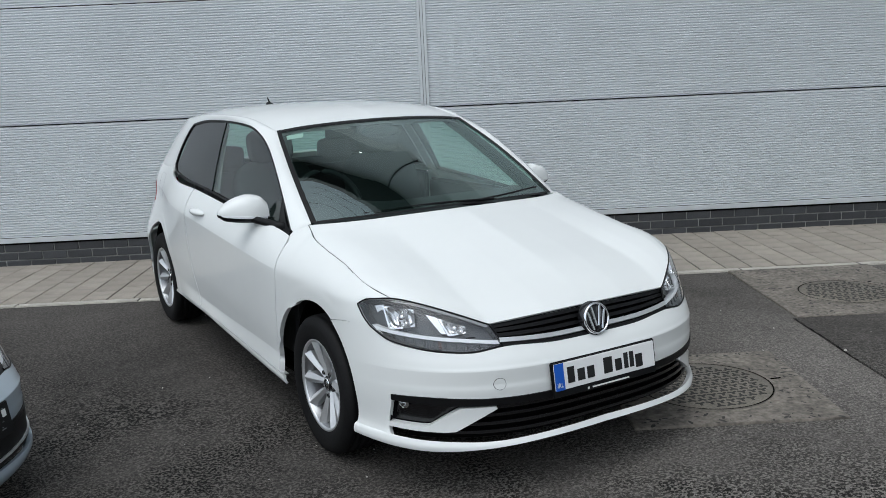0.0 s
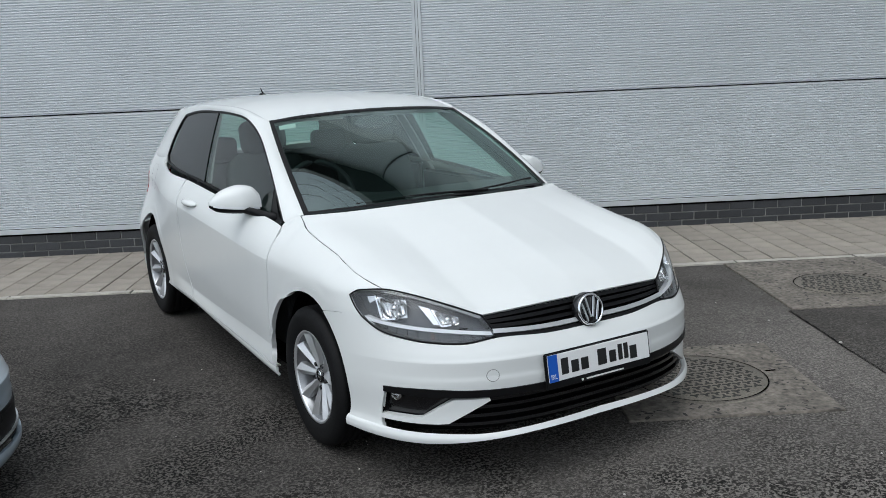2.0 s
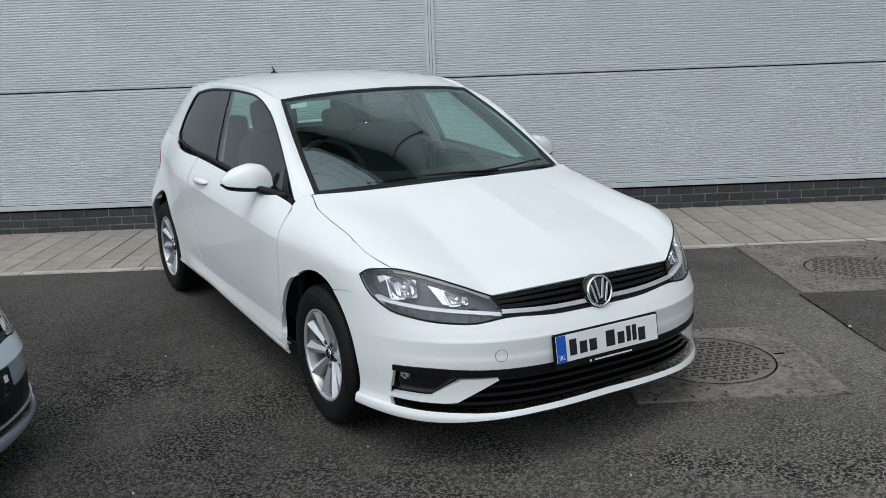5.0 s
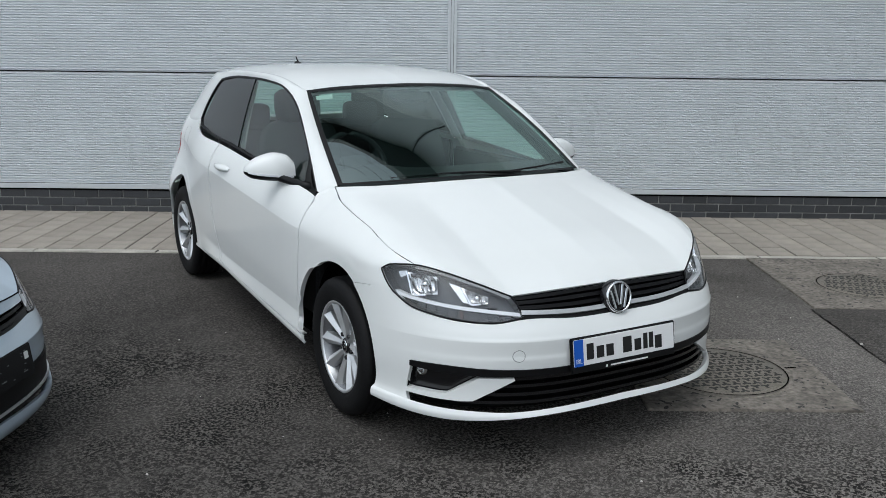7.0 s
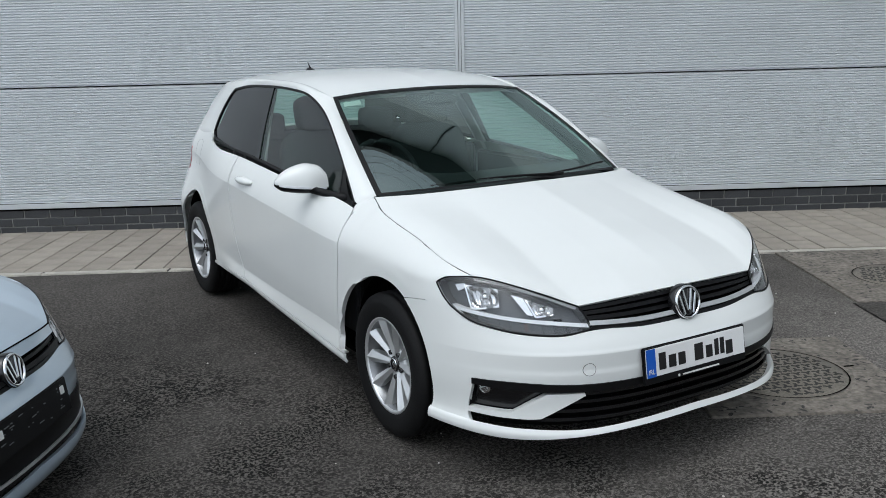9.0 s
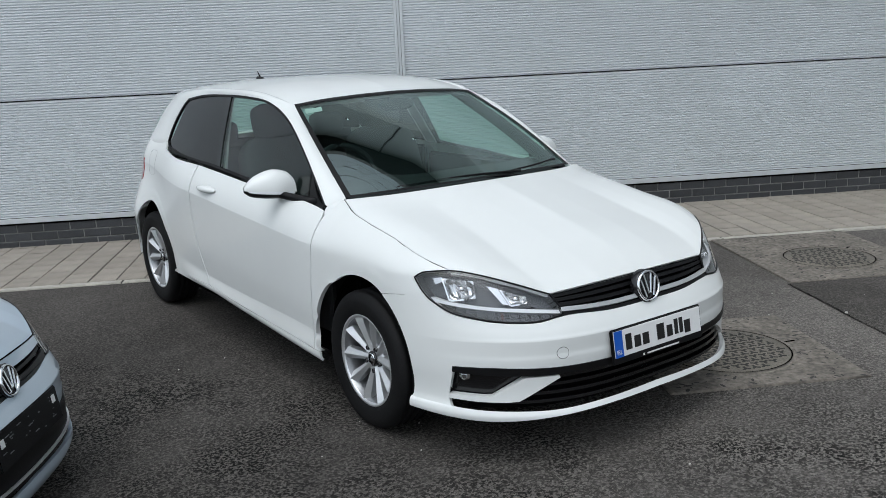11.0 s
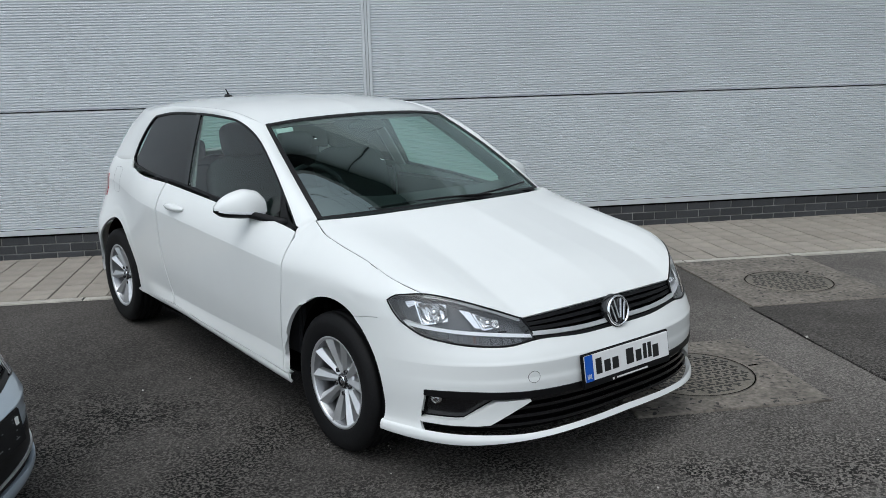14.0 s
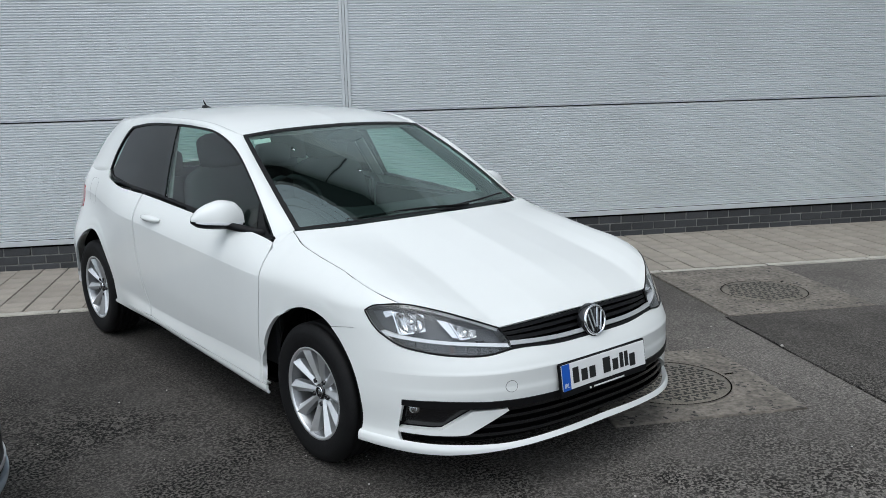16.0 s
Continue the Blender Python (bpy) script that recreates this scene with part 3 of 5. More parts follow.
        tube("seal", mir(on_skin(np.array(ringp)[:, None], 0.0)[:, 0]), 0.0032, BLACK, lamp, "thin black lamp seal", n=6, closed=True)
        # fog housing blade and wheel-side of the bumper
        fo_t, fo_b = (a_at_x(0.778, 0.375), 0.375), (a_at_x(0.782, 0.268), 0.268)
        # white blade between fog lamp and lower grille
        lower = [(fo_b[0], 0.250), (a_at_x(0.72, 0.2475), 0.2475), (a_at_x(0.645, 0.2485), 0.2485), (a_at_x(0.612, 0.252), 0.252), (a_at_x(0.472, 0.336), 0.336)]
        upper = [fo_b, (a_at_x(0.71, 0.2695), 0.2695), (a_at_x(0.690, 0.272), 0.272), (a_at_x(0.596, 0.3445), 0.3445), (a_at_x(0.476, 0.346), 0.346)]
        u = np.linspace(0, 4, 41)
        edges = [np.stack([np.interp(u, range(5), [p[i] for p in line]) for i in (0, 1)], -1) for line in (lower, upper)]
        w = np.linspace(0, 1, 8)[None, :, None]
        sheet("bumper_blade", mir(on_skin(edges[0][:, None] * (1 - w) + edges[1][:, None] * w, 0.001)), paint, car, lip=0.03)
        # fog lamp
        t = np.linspace(0, 2 * math.pi, 25)[:, None]
        r = np.array([0.001, 0.005, 0.0105])[None]
        g2 = np.stack([fo_t[0] - 0.030 + r * np.cos(t), 0.342 + r * np.sin(t)], -1)
        dish = on_skin(g2, -0.018)
        dish[:, :2] = on_skin(g2, -0.034)[:, :2]
        fog = sheet("fog_lamp", mir(dish), REFLECTOR, car, "small round fog lamp in a black housing", lip=0.01)
        sheet("lens", mir(on_skin(g2, -0.016)), CLEAR, fog, lip=0).visible_shadow = False
        g2 = coons(curve(fo_b, (a_at_x(0.60, 0.262), 0.262)), curve(fo_t, (a_at_x(0.60, 0.372), 0.372)), curve(fo_b, fo_t), curve((a_at_x(0.60, 0.262), 0.262), (a_at_x(0.60, 0.372), 0.372)), 20, 8)
        sheet("fog_lamp_housing", mir(on_skin(g2, -0.036)), GLOSSBLACK, car, "gloss black fog lamp housing", lip=-0.03)

        # side glass: front pane, pillar strip, rear pane, black surround
        top, bot, rear = curve(*WIN_TOP), curve(*WIN_LOW), curve(*WIN_REAR)
        ut = np.linspace(0, 1, 400)
        T, B, Rr = top(ut), bot(ut), rear(ut)

        def column(y):
            """Low and high end of the opening at y."""
            zl = np.interp(y, B[:, 0], B[:, 1])
            zh = np.interp(y, T[:, 0], T[:, 1]) if y <= 2.34 else np.interp(y, Rr[:, 0], Rr[:, 1])
            return zl, zh

        def glazing(f0, f1, ins, n=24):
            """Pane between two slanting sides f(z share) -> y."""
            g = []
            for i in np.linspace(0, 1, n):
                rowp = []
                for j in np.linspace(0, 1, 14):
                    y = f0(j) * (1 - i) + f1(j) * i
                    zl, zh = column(y)
                    rowp.append((y, zl + ins + (zh - zl - 2 * ins) * j))
                g.append(rowp)
            return np.array(g)

        pane = pane_grid(glazing(lambda j: 0.56 + 0.03 * j, lambda j: 1.592 + 0.097 * j, 0.012, 40), -0.004)
        sheet("door_glass", mir(pane), SIDEGLASS, door, "green tinted door window", lip=0).visible_shadow = False
        quarter = pane_grid(glazing(lambda j: 1.630 + 0.113 * j, lambda j: 2.508 - 0.158 * j, 0.006, 30), -0.004)
        sheet("quarter_window", mir(quarter), PRIVACY, car, "dark tinted rear side window", lip=0).visible_shadow = False
        sheet("door_pillar", mir(pane_grid(glazing(lambda j: 1.588 + 0.097 * j, lambda j: 1.634 + 0.113 * j, 0.0, 4), 0.001)), GLOSSBLACK, car, lip=0.02)
        sheet("mirror_triangle", mir(pane_grid(glazing(lambda j: 0.40 + 0.15 * j, lambda j: 0.545 + 0.02 * j, 0.008, 8), 0.0)), BLACK, door, lip=0.01)
        ring = np.concatenate([T, Rr[1:], B[::-1][1:-1]])
        d = np.gradient(ring, axis=0)
        nn = np.stack([d[:, 1], -d[:, 0]], -1)
        nn /= np.maximum(np.linalg.norm(nn, axis=1, keepdims=True), 1e-9)
        ring_in = ring + nn * 0.011
        ring_in[:, 1] = np.clip(ring_in[:, 1], np.interp(ring_in[:, 0], B[:, 0], B[:, 1]) + 0.004, 2)
        g = np.stack([pane_grid(ring, 0.004), pane_grid(ring_in, 0.003)], 1)
        g = np.concatenate([g, g[:1]])[::4]
        sheet("window_surround", mir(g), BLACK, car, lip=0.015)
        # frame of the glasshouse: front pillar, roof rail, rear pillar, in one pressing
        inner = np.concatenate([top(np.linspace(0, 1, 70)), rear(np.linspace(0, 1, 21))[1:]])
        inner3 = np.concatenate([[skin(np.array(0.3475 + 0.018 * q), np.array(0.864 + 0.022 * q)) for q in (0.0, 0.5, 1.0)], pane_grid(inner, 0.003), pane_grid(np.array([(2.505, 1.040)]), -0.006)])
        outer = np.concatenate([[shut_point(SHUT[-1]) + np.array([-0.002, 0.006, 0.0]) * q for q in (0.3, 0.6, 1.0)], np.stack([BASE[i] + (RAIL(np.array(0.0))[i] - BASE[i]) * np.linspace(0, 1, 30) for i in range(3)], -1), RAIL(np.linspace(0, 1, 41))[1:],
                                curve(tuple(RAIL(np.array(1.0))), (0.592, 2.88, 1.236), (0.655, 2.92, 1.12), tuple(skin(np.array(YR + 0.10), np.array(1.05))))(np.linspace(0, 1, 21))[1:], [skin(np.array(YR + 0.10), np.array(1.03)) - np.array([0.006, 0.004, 0.0])]])
        outer[3:33, 0] += 0.012 * np.sin(np.linspace(0, math.pi, 30))
        outer[3:33, 2] += 0.016 * np.sin(np.linspace(0, math.pi, 30))
        w = np.linspace(0, 1, 9)[None, :, None]
        g = inner3[:, None] * (1 - w) + outer[:, None] * w
        away = np.cross(np.gradient(inner3, axis=0), outer - inner3)
        away /= np.maximum(np.linalg.norm(away, axis=1, keepdims=True), 1e-9)
        away *= np.sign(away[:, :1])
        puff = np.concatenate([np.linspace(0.0, 0.008, 3), np.linspace(0.008, 0.005, 30), np.full(40, 0.012), np.linspace(0.012, 0.007, 20), [0.002]])
        g = g + away[:, None] * np.sin(math.pi * w) * puff[:, None, None]
        sheet("pillar_frame", mir(g), paint, car, lip=0.015)
        # door mirror
        make_mirror(car, sx, paint)
        # handle
        hy = np.linspace(1.43, 1.665, 12)
        hz = 0.874 + 0.02 * (hy - 1.43)
        ends = np.sin(np.linspace(0.12, math.pi - 0.12, 12)) ** 0.5
        rows = []
        for y, z, e in zip(hy, hz, ends):
            x0 = float(side(y, z))
            rows.append([(x0 - 0.004 + 0.040 * e * max(math.cos(t), 0) ** 0.6, y, z + 0.019 * e * math.sin(t)) for t in np.linspace(-math.pi / 2, math.pi / 2, 9)])
        handle = sheet("door_handle", mir(np.array(rows)), paint, door, lip=0)
        boxes("handle_recess", [((sx * (float(side(1.56, 0.866)) - 0.0125), 1.56, 0.864), (0.03, 0.11, 0.044))], paint, handle, bevel=0.012)
        # tail lamp
        low = curve((YR + 0.05, 0.80), (a_rear(0.55), 0.80))
        high = curve((YR + 0.03, 0.945), (a_rear(0.55), 0.93))
        g2 = coons(low, high, curve((YR + 0.05, 0.80), (YR + 0.03, 0.945)), curve((a_rear(0.55), 0.80), (a_rear(0.55), 0.93)), 24, 8)
        sheet("tail_lamp", mir(on_skin(g2, 0.003)), RED, car, "red tail lamp", lip=0.03)
        for x, y, z in ((0.756, 0.0, 0.283), (0.734, 2.65, 0.306)):
            wheel(car, "wheel", sx * x, y, z)
    # ---- nose
    s_top = [MID_LOW, (a_at_x(0.2, 0.553), 0.553), (GRILLE_TIP[0], 0.563), *[(p, z - 0.005) for p, z in LAMP_BOTTOM[::-1]], (LAMP_LOW[0] - 0.003, 0.6345), (-0.29, 0.6345), (a_at_y(-0.1755, 0.6135), 0.6135)]
    b_arch = [(a_at_y(-math.sqrt(RF**2 - (z - ARCH_F[1]) ** 2), z), z) for z in np.linspace(0.385, 0.6135, 9)]
    g2 = coons(curve((MIDF, 0.378), (a_at_x(0.5, 0.380), 0.380), (a_at_x(0.70, 0.388), 0.388), (a_at_x(0.775, 0.385), 0.385), b_arch[0]), curve(*s_top), curve((MIDF, 0.378), MID_LOW), curve(*b_arch), 90, 36)
    up = on_skin(folded(g2, (16, lambda a: 0.486)))
    bumper = sheet("front_bumper", both(up), paint, car, lip=0.02, fold=(16,))
    for mir in (mirrored, lambda g: g):
        zz = np.linspace(0.19, 0.386, 14)
        g2 = np.stack([np.stack([np.linspace(a_at_x(0.782 - 0.005 * (z - 0.268) / 0.1, z), a_at_y(-math.sqrt(RF**2 - (z - ARCH_F[1]) ** 2), z), 14), np.full(14, z)], -1) for z in zz], 1)
        sheet("bumper_corner", mir(on_skin(g2)), paint, bumper, lip=0.02)
    # black lower grille with bars, behind lip and blades
    g2 = coons(curve((MIDF, 0.215), (a_at_x(0.76, 0.215), 0.215)), curve((MIDF, 0.395), (a_at_x(0.775, 0.39), 0.39)), curve((MIDF, 0.215), (MIDF, 0.395)), curve((a_at_x(0.76, 0.215), 0.215), (a_at_x(0.775, 0.39), 0.39)), 60, 8)
    grille = sheet("lower_grille", both(on_skin(g2, -0.045)), VOID, car, "black lower grille with horizontal bars", lip=0)
    g2 = coons(curve((MIDF, 0.350), (a_at_x(0.5, 0.352), 0.352), (a_at_x(0.778, 0.362), 0.362)), curve((MIDF, 0.377), (a_at_x(0.5, 0.379), 0.379), (a_at_x(0.70, 0.387), 0.387), (a_at_x(0.778, 0.384), 0.384)), curve((MIDF, 0.350), (MIDF, 0.377)), curve((a_at_x(0.778, 0.362), 0.362), (a_at_x(0.778, 0.384), 0.384)), 60, 5)
    sheet("grille_frame", both(on_skin(g2, 0.004)), BLACK, grille, lip=0.04)
    for z, end in ((0.245, 0.745), (0.276, 0.60), (0.307, 0.56), (0.336, 0.52)):
        g2 = np.stack([np.stack([np.linspace(MIDF, a_at_x(end, z), 40), np.full(40, z + dz)], -1) for dz in (-0.006, 0.0, 0.006)], 1)
        sheet("grille_bar", both(on_skin(g2, -0.014)), GLOSSBLACK, grille, lip=0.03)
    # lip
    b1 = a_at_y(-math.sqrt(RF**2 - (0.205 - ARCH_F[1]) ** 2), 0.205)
    low = curve((MIDF, 0.204), (a_at_x(0.3, 0.200), 0.200), (a_at_x(0.5, 0.193), 0.193), (a_at_x(0.7, 0.184), 0.184), (b1, 0.187))
    high = curve((MIDF, 0.224), (a_at_x(0.3, 0.217), 0.217), (a_at_x(0.5, 0.211), 0.211), (a_at_x(0.62, 0.215), 0.215), (a_at_x(0.72, 0.217), 0.217), (b1, 0.226))
    g2 = coons(low, high, curve((MIDF, 0.204), (MIDF, 0.224)), curve((b1, 0.187), (b1, 0.226)), 70, 10)
    if not plated:
        g2[:, :, 1] -= 0.030 * np.linspace(1, 0, 10)[None]
    w = np.linspace(1, 0, 10)[None, :, None] * (1 - 0.8 * smoothstep(0.62, 1.0, np.linspace(0, 1, 70)))[:, None, None]
    sheet("bumper_lip", both(on_skin(g2, 0.016 if plated else 0.026) * w + on_skin(g2, 0.002 if plated else 0.014) * (1 - w)), paint, bumper, lip=0.02)
    # upper grille
    g2 = coons(curve(MID_LOW, (a_at_x(0.2, 0.553), 0.553), GRILLE_TIP), curve(MID_TOP, (a_at_x(0.2, 0.653), 0.653), GRILLE_TOP), curve(MID_LOW, MID_TOP), curve(GRILLE_TIP, GRILLE_TOP), 40, 12)
    upper = sheet("radiator_grille", both(on_skin(g2, -0.045)), VOID, car, "black radiator grille with a chrome strip", lip=-0.04)
    for v, m2, out, hgt in ((0.50, BLACK, -0.010, 0.006), (0.72, BLACK, -0.010, 0.006), (0.92, BLACK, -0.010, 0.006), (0.05, BLACK, -0.002, 0.008)):
        c2 = np.array([g2[i, 0] * (1 - v) + g2[i, -1] * v for i in range(40)])
        rows = np.stack([c2 + np.array([0, d]) for d in (-hgt, 0, hgt)], 1)
        sheet("grille_bar", both(on_skin(rows, out)), m2, upper, lip=0.03)
    c2 = np.array([g2[i, 0] * 0.76 + g2[i, -1] * 0.24 for i in range(40)])
    sheet("chrome_strip" if plated else "dark_strip", both(on_skin(np.stack([c2 + np.array([0, d]) for d in (-0.0075, -0.003, 0.003, 0.0075)], 1), 0.004)), ALLOY if plated else BLACK, upper, "bright chrome strip" if plated else "", lip=0.02)
    if not plated:
        w = np.linspace(0.66, 1.04, 7)[None, :, None]
        strip = g2[:, :1] * (1 - w) + g2[:, -1:] * w
        sheet("nose_panel", both(on_skin(strip, 0.002)), paint, car, "painted strip between grille and bonnet", lip=0.02)
        line = g2[:, -1] + np.array([0, 0.006])
        tube("shut_gap", both(on_skin(line[:, None], 0.002))[:, 0], 0.0032, VOID, car, n=6)
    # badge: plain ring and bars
    badge = new("badge")
    badge.parent = car
    tagged(badge, "round chrome badge on a black disc")
    v, f = lathe([(0.0, 0.0), (0.0, 0.064), (-0.004, 0.067), (-0.03, 0.069)], 40)
    link("disc", v, f, GLOSSBLACK, badge)
    v, f = lathe([(0.002, 0.053), (0.008, 0.0545), (0.010, 0.058), (0.007, 0.062), (0.0, 0.063)], 48)
    link("ring", v, f, CHROME, badge)
    bar = lambda p, q: (((p[0] + q[0]) / 2, (p[1] + q[1]) / 2), math.hypot(q[0] - p[0], q[1] - p[1]), math.atan2(q[1] - p[1], q[0] - p[0]))
    for p, q in (((-0.041, 0.026), (-0.022, -0.040)), ((-0.021, 0.045), (-0.006, -0.026)), ((0.041, 0.026), (0.022, -0.040)), ((0.021, 0.045), (0.006, -0.026))):
        c, ln, an = bar(p, q)
        boxes("bar", [((0, 0, 0), (0.007, ln + 0.008, 0.0105))], CHROME, badge, bevel=0.002, m=pose(0.004, c[0], c[1]) @ Matrix.Rotation(an, 4, "X"))
    badge.matrix_basis = pose(0, -0.832, 0.608, 0, 0, -90) @ pose(0, 0, 0, 0, -12, 0)
    # bonnet
    front = [skin(np.array(p[0]), np.array(p[1])) for p in (MID_TOP, (a_at_x(0.2, 0.654), 0.654), GRILLE_TOP, (-0.745, 0.664), (-0.707, 0.684), (-0.65, 0.706), (-0.609, 0.722), (-0.55, 0.7345), LAMP_PEAK)]
    rear = [COWL(np.array(u)) + np.array([0, -0.030, -0.004]) for u in (0.0, 0.4, 0.75)] + [shut_point(SHUT[-1])]
    g = coons(curve(*front, straight=True), curve(*rear), curve(front[0], (0, -0.70, 0.708), (0, -0.55, 0.770), (0, -0.30, 0.840), (0, -0.05, 0.905), rear[0]), curve(*[shut_point(p) for p in SHUT]), 60, 50, 0.0025, 0.8)
    U, V = np.meshgrid(np.linspace(0, 1, 60), np.linspace(0, 1, 50), indexing="ij")
    g[..., 2] += 0.034 * np.sin(math.pi * V) ** 0.9 * (1 - U**7) * U**2
    bonnet = sheet("bonnet", both(g), paint, car, lip=0.02)
    for sx in (-1, 1):
        # dark bar laid along the bonnet's gap, its shade put in as colour
        gap = np.array([shut_point(p) for p in SHUT])
        gap = curve(*gap)(np.linspace(0, 1, 40)) * np.array([sx, 1, 1]) - np.array([0, 0, 0.0022])
        tube("shut_gap", gap, 0.0017, LAMPDARK, bonnet, "dark bar standing for the shade in the bonnet's gap", n=6)
    # windscreen and its black surround
    post = curve(*[tuple(BASE[i] + (RAIL(np.array(0.0))[i] - BASE[i]) * u + (0, 0, 0.016)[i] * math.sin(math.pi * u) + (0.012, 0, 0)[i] * math.sin(math.pi * u) for i in range(3)) for u in np.linspace(0, 1, 7)])
    ws = coons(COWL, ROOF_FRONT, curve(tuple(COWL(np.array(0.0))), (0, 0.53, 1.158), tuple(ROOF_FRONT(np.array(0.0)))), post, 60, 60)
    glass_g = both(ws)[1:-1, 1:-1]
    screen = sheet("windscreen", glass_g, SCREEN, car, "curved green tinted windscreen", lip=0)
    screen.visible_shadow = False
    full = both(ws)
    sheet("top_band", full[:, -3:] + np.array([0, -0.002, 0.002]), BLACK, screen, "black band along the glass", lip=0)
    sheet("bottom_band", full[:, :2] + np.array([0, -0.002, 0.002]), BLACK, screen, lip=0)
    for sl in (slice(0, 3), slice(-4, None)):
        sheet("side_band", full[sl] + np.array([0, -0.003, 0.003]), BLACK, screen, lip=0)
    # roof
    rl = curve(*[tuple(RAIL(np.array(u))) for u in np.linspace(0, 1, 9)])
    g = coons(ROOF_FRONT, ROOF_REAR, curve((0, 0.95, 1.356), (0, 1.15, 1.402), (0, 1.6, 1.436), (0, 2.2, 1.432), (0, 2.7, 1.402), (0, 3.00, 1.378)), rl, 40, 50)
    U, V = np.meshgrid(np.linspace(0, 1, 40), np.linspace(0, 1, 50), indexing="ij")
    g[..., 2] += 0.012 * (1 - U**2) * np.sin(math.pi * V) * U
    roof = sheet("roof", both(g), paint, car, lip=0.01)
    sheet("headlining", both(g) + np.array([0, 0, -0.03]), LINER, roof, lip=0)
    # aerial
    rows = []
    for k, (yy, zz, w) in enumerate(((2.50, 0.0, 0.002), (2.52, 0.010, 0.012), (2.56, 0.020, 0.017), (2.60, 0.026, 0.016), (2.635, 0.024, 0.012), (2.66, 0.0, 0.004))):
        z0 = 1.411
        rows.append([(w * math.cos(t), yy, z0 + zz * max(math.sin(t), 0)) for t in np.linspace(0, math.pi, 9)])
    fin = sheet("aerial", np.array(rows), BLACK, car, "small black roof aerial", lip=0, flip=True)
    tube("mast", [(0, 2.585, 1.425), (0, 2.63, 1.468)], (0.007, 0.003), BLACK, fin)
    # tail: bumper, tailgate, rear glass, spoiler
    aA = [(ARCH_R[0] + math.sqrt(RR**2 - (z - ARCH_R[1]) ** 2), z) for z in np.linspace(0.285, 0.36, 5)]
    g2 = coons(curve(aA[0], (MIDR, 0.22)), curve(aA[-1], (YR + 0.12, 0.56), (YR + 0.3, 0.575), (MIDR, 0.575)), curve(*aA), curve((MIDR, 0.22), (MIDR, 0.575)), 60, 20)
    sheet("rear_bumper", both(on_skin(g2)[::-1]), paint, car, lip=0.02)
    g2 = coons(curve((YR + 0.165, 0.585), (MIDR, 0.585)), curve((YR + 0.11, 1.05), (MIDR, 1.02)), curve((YR + 0.165, 0.585), (YR + 0.165, 0.8), (YR + 0.11, 1.05)), curve((MIDR, 0.585), (MIDR, 1.02)), 40, 24)
    tg = on_skin(g2)
    gate = sheet("tailgate", both(tg[::-1]), paint, car, lip=0.02)
    lowc = curve(*[tuple(p) for p in tg[::-1][::6, -1] + np.array([0, -0.004, 0.004])])
    rg = coons(lowc, ROOF_REAR, curve(tuple(lowc(np.array(0.0))), (0, 3.12, 1.22), (0, 3.00, 1.378)), curve(tuple(lowc(np.array(1.0))), (0.60, 2.90, 1.22), (0.536, 2.75, 1.352)), 24, 16)
    sheet("rear_window", both(rg), SIDEGLASS, gate, "green tinted rear window", lip=0).visible_shadow = False
    make_inside(car)
    make_wipers(car)
    # plate
    make_plate(car, plated)
    # tow eye cover
    g2 = np.array([[(a_at_x(0.462 + r * math.cos(t), 0.433 + r * math.sin(t)), 0.433 + r * math.sin(t)) for r in (0.001, 0.012, 0.0215)] for t in np.linspace(0, 2 * math.pi, 25)])
    sheet("towing_eye_cover", mirrored(on_skin(g2, 0.0012)), paint, bumper, lip=0.003, inside=(-0.43, 0, 0.4))
    ringp = [skin(np.array(a_at_x(0.462 + 0.0225 * math.cos(t), 0.433 + 0.0225 * math.sin(t))), np.array(0.433 + 0.0225 * math.sin(t))) * np.array([-1, 1, 1]) for t in np.linspace(0, 2 * math.pi, 33)[:-1]]
    tube("cover_gap", ringp, 0.0012, LAMPGREY, bumper, n=5, closed=True)
    pts = []
    for k in range(40):
        t = 2 * math.pi * k / 40
        c, sn = math.cos(t), math.sin(t)
        r = 0.078 / (abs(c) ** 5 + abs(sn) ** 5) ** 0.2
        pts.append(skin(np.array(2.70 + r * c), np.array(0.925 + r * sn)) * np.array([-1, 1, 1]))
    tube("fuel_flap_gap", pts, 0.0008, LAMPGREY, car, "fine gap round the fuel flap", n=5, closed=True)
    return car


def a_rear(x):
    return YR + 0.9 - 0.9 * 2 / math.pi * math.asin(min(x / float(side(YR, 0.85)), 1))


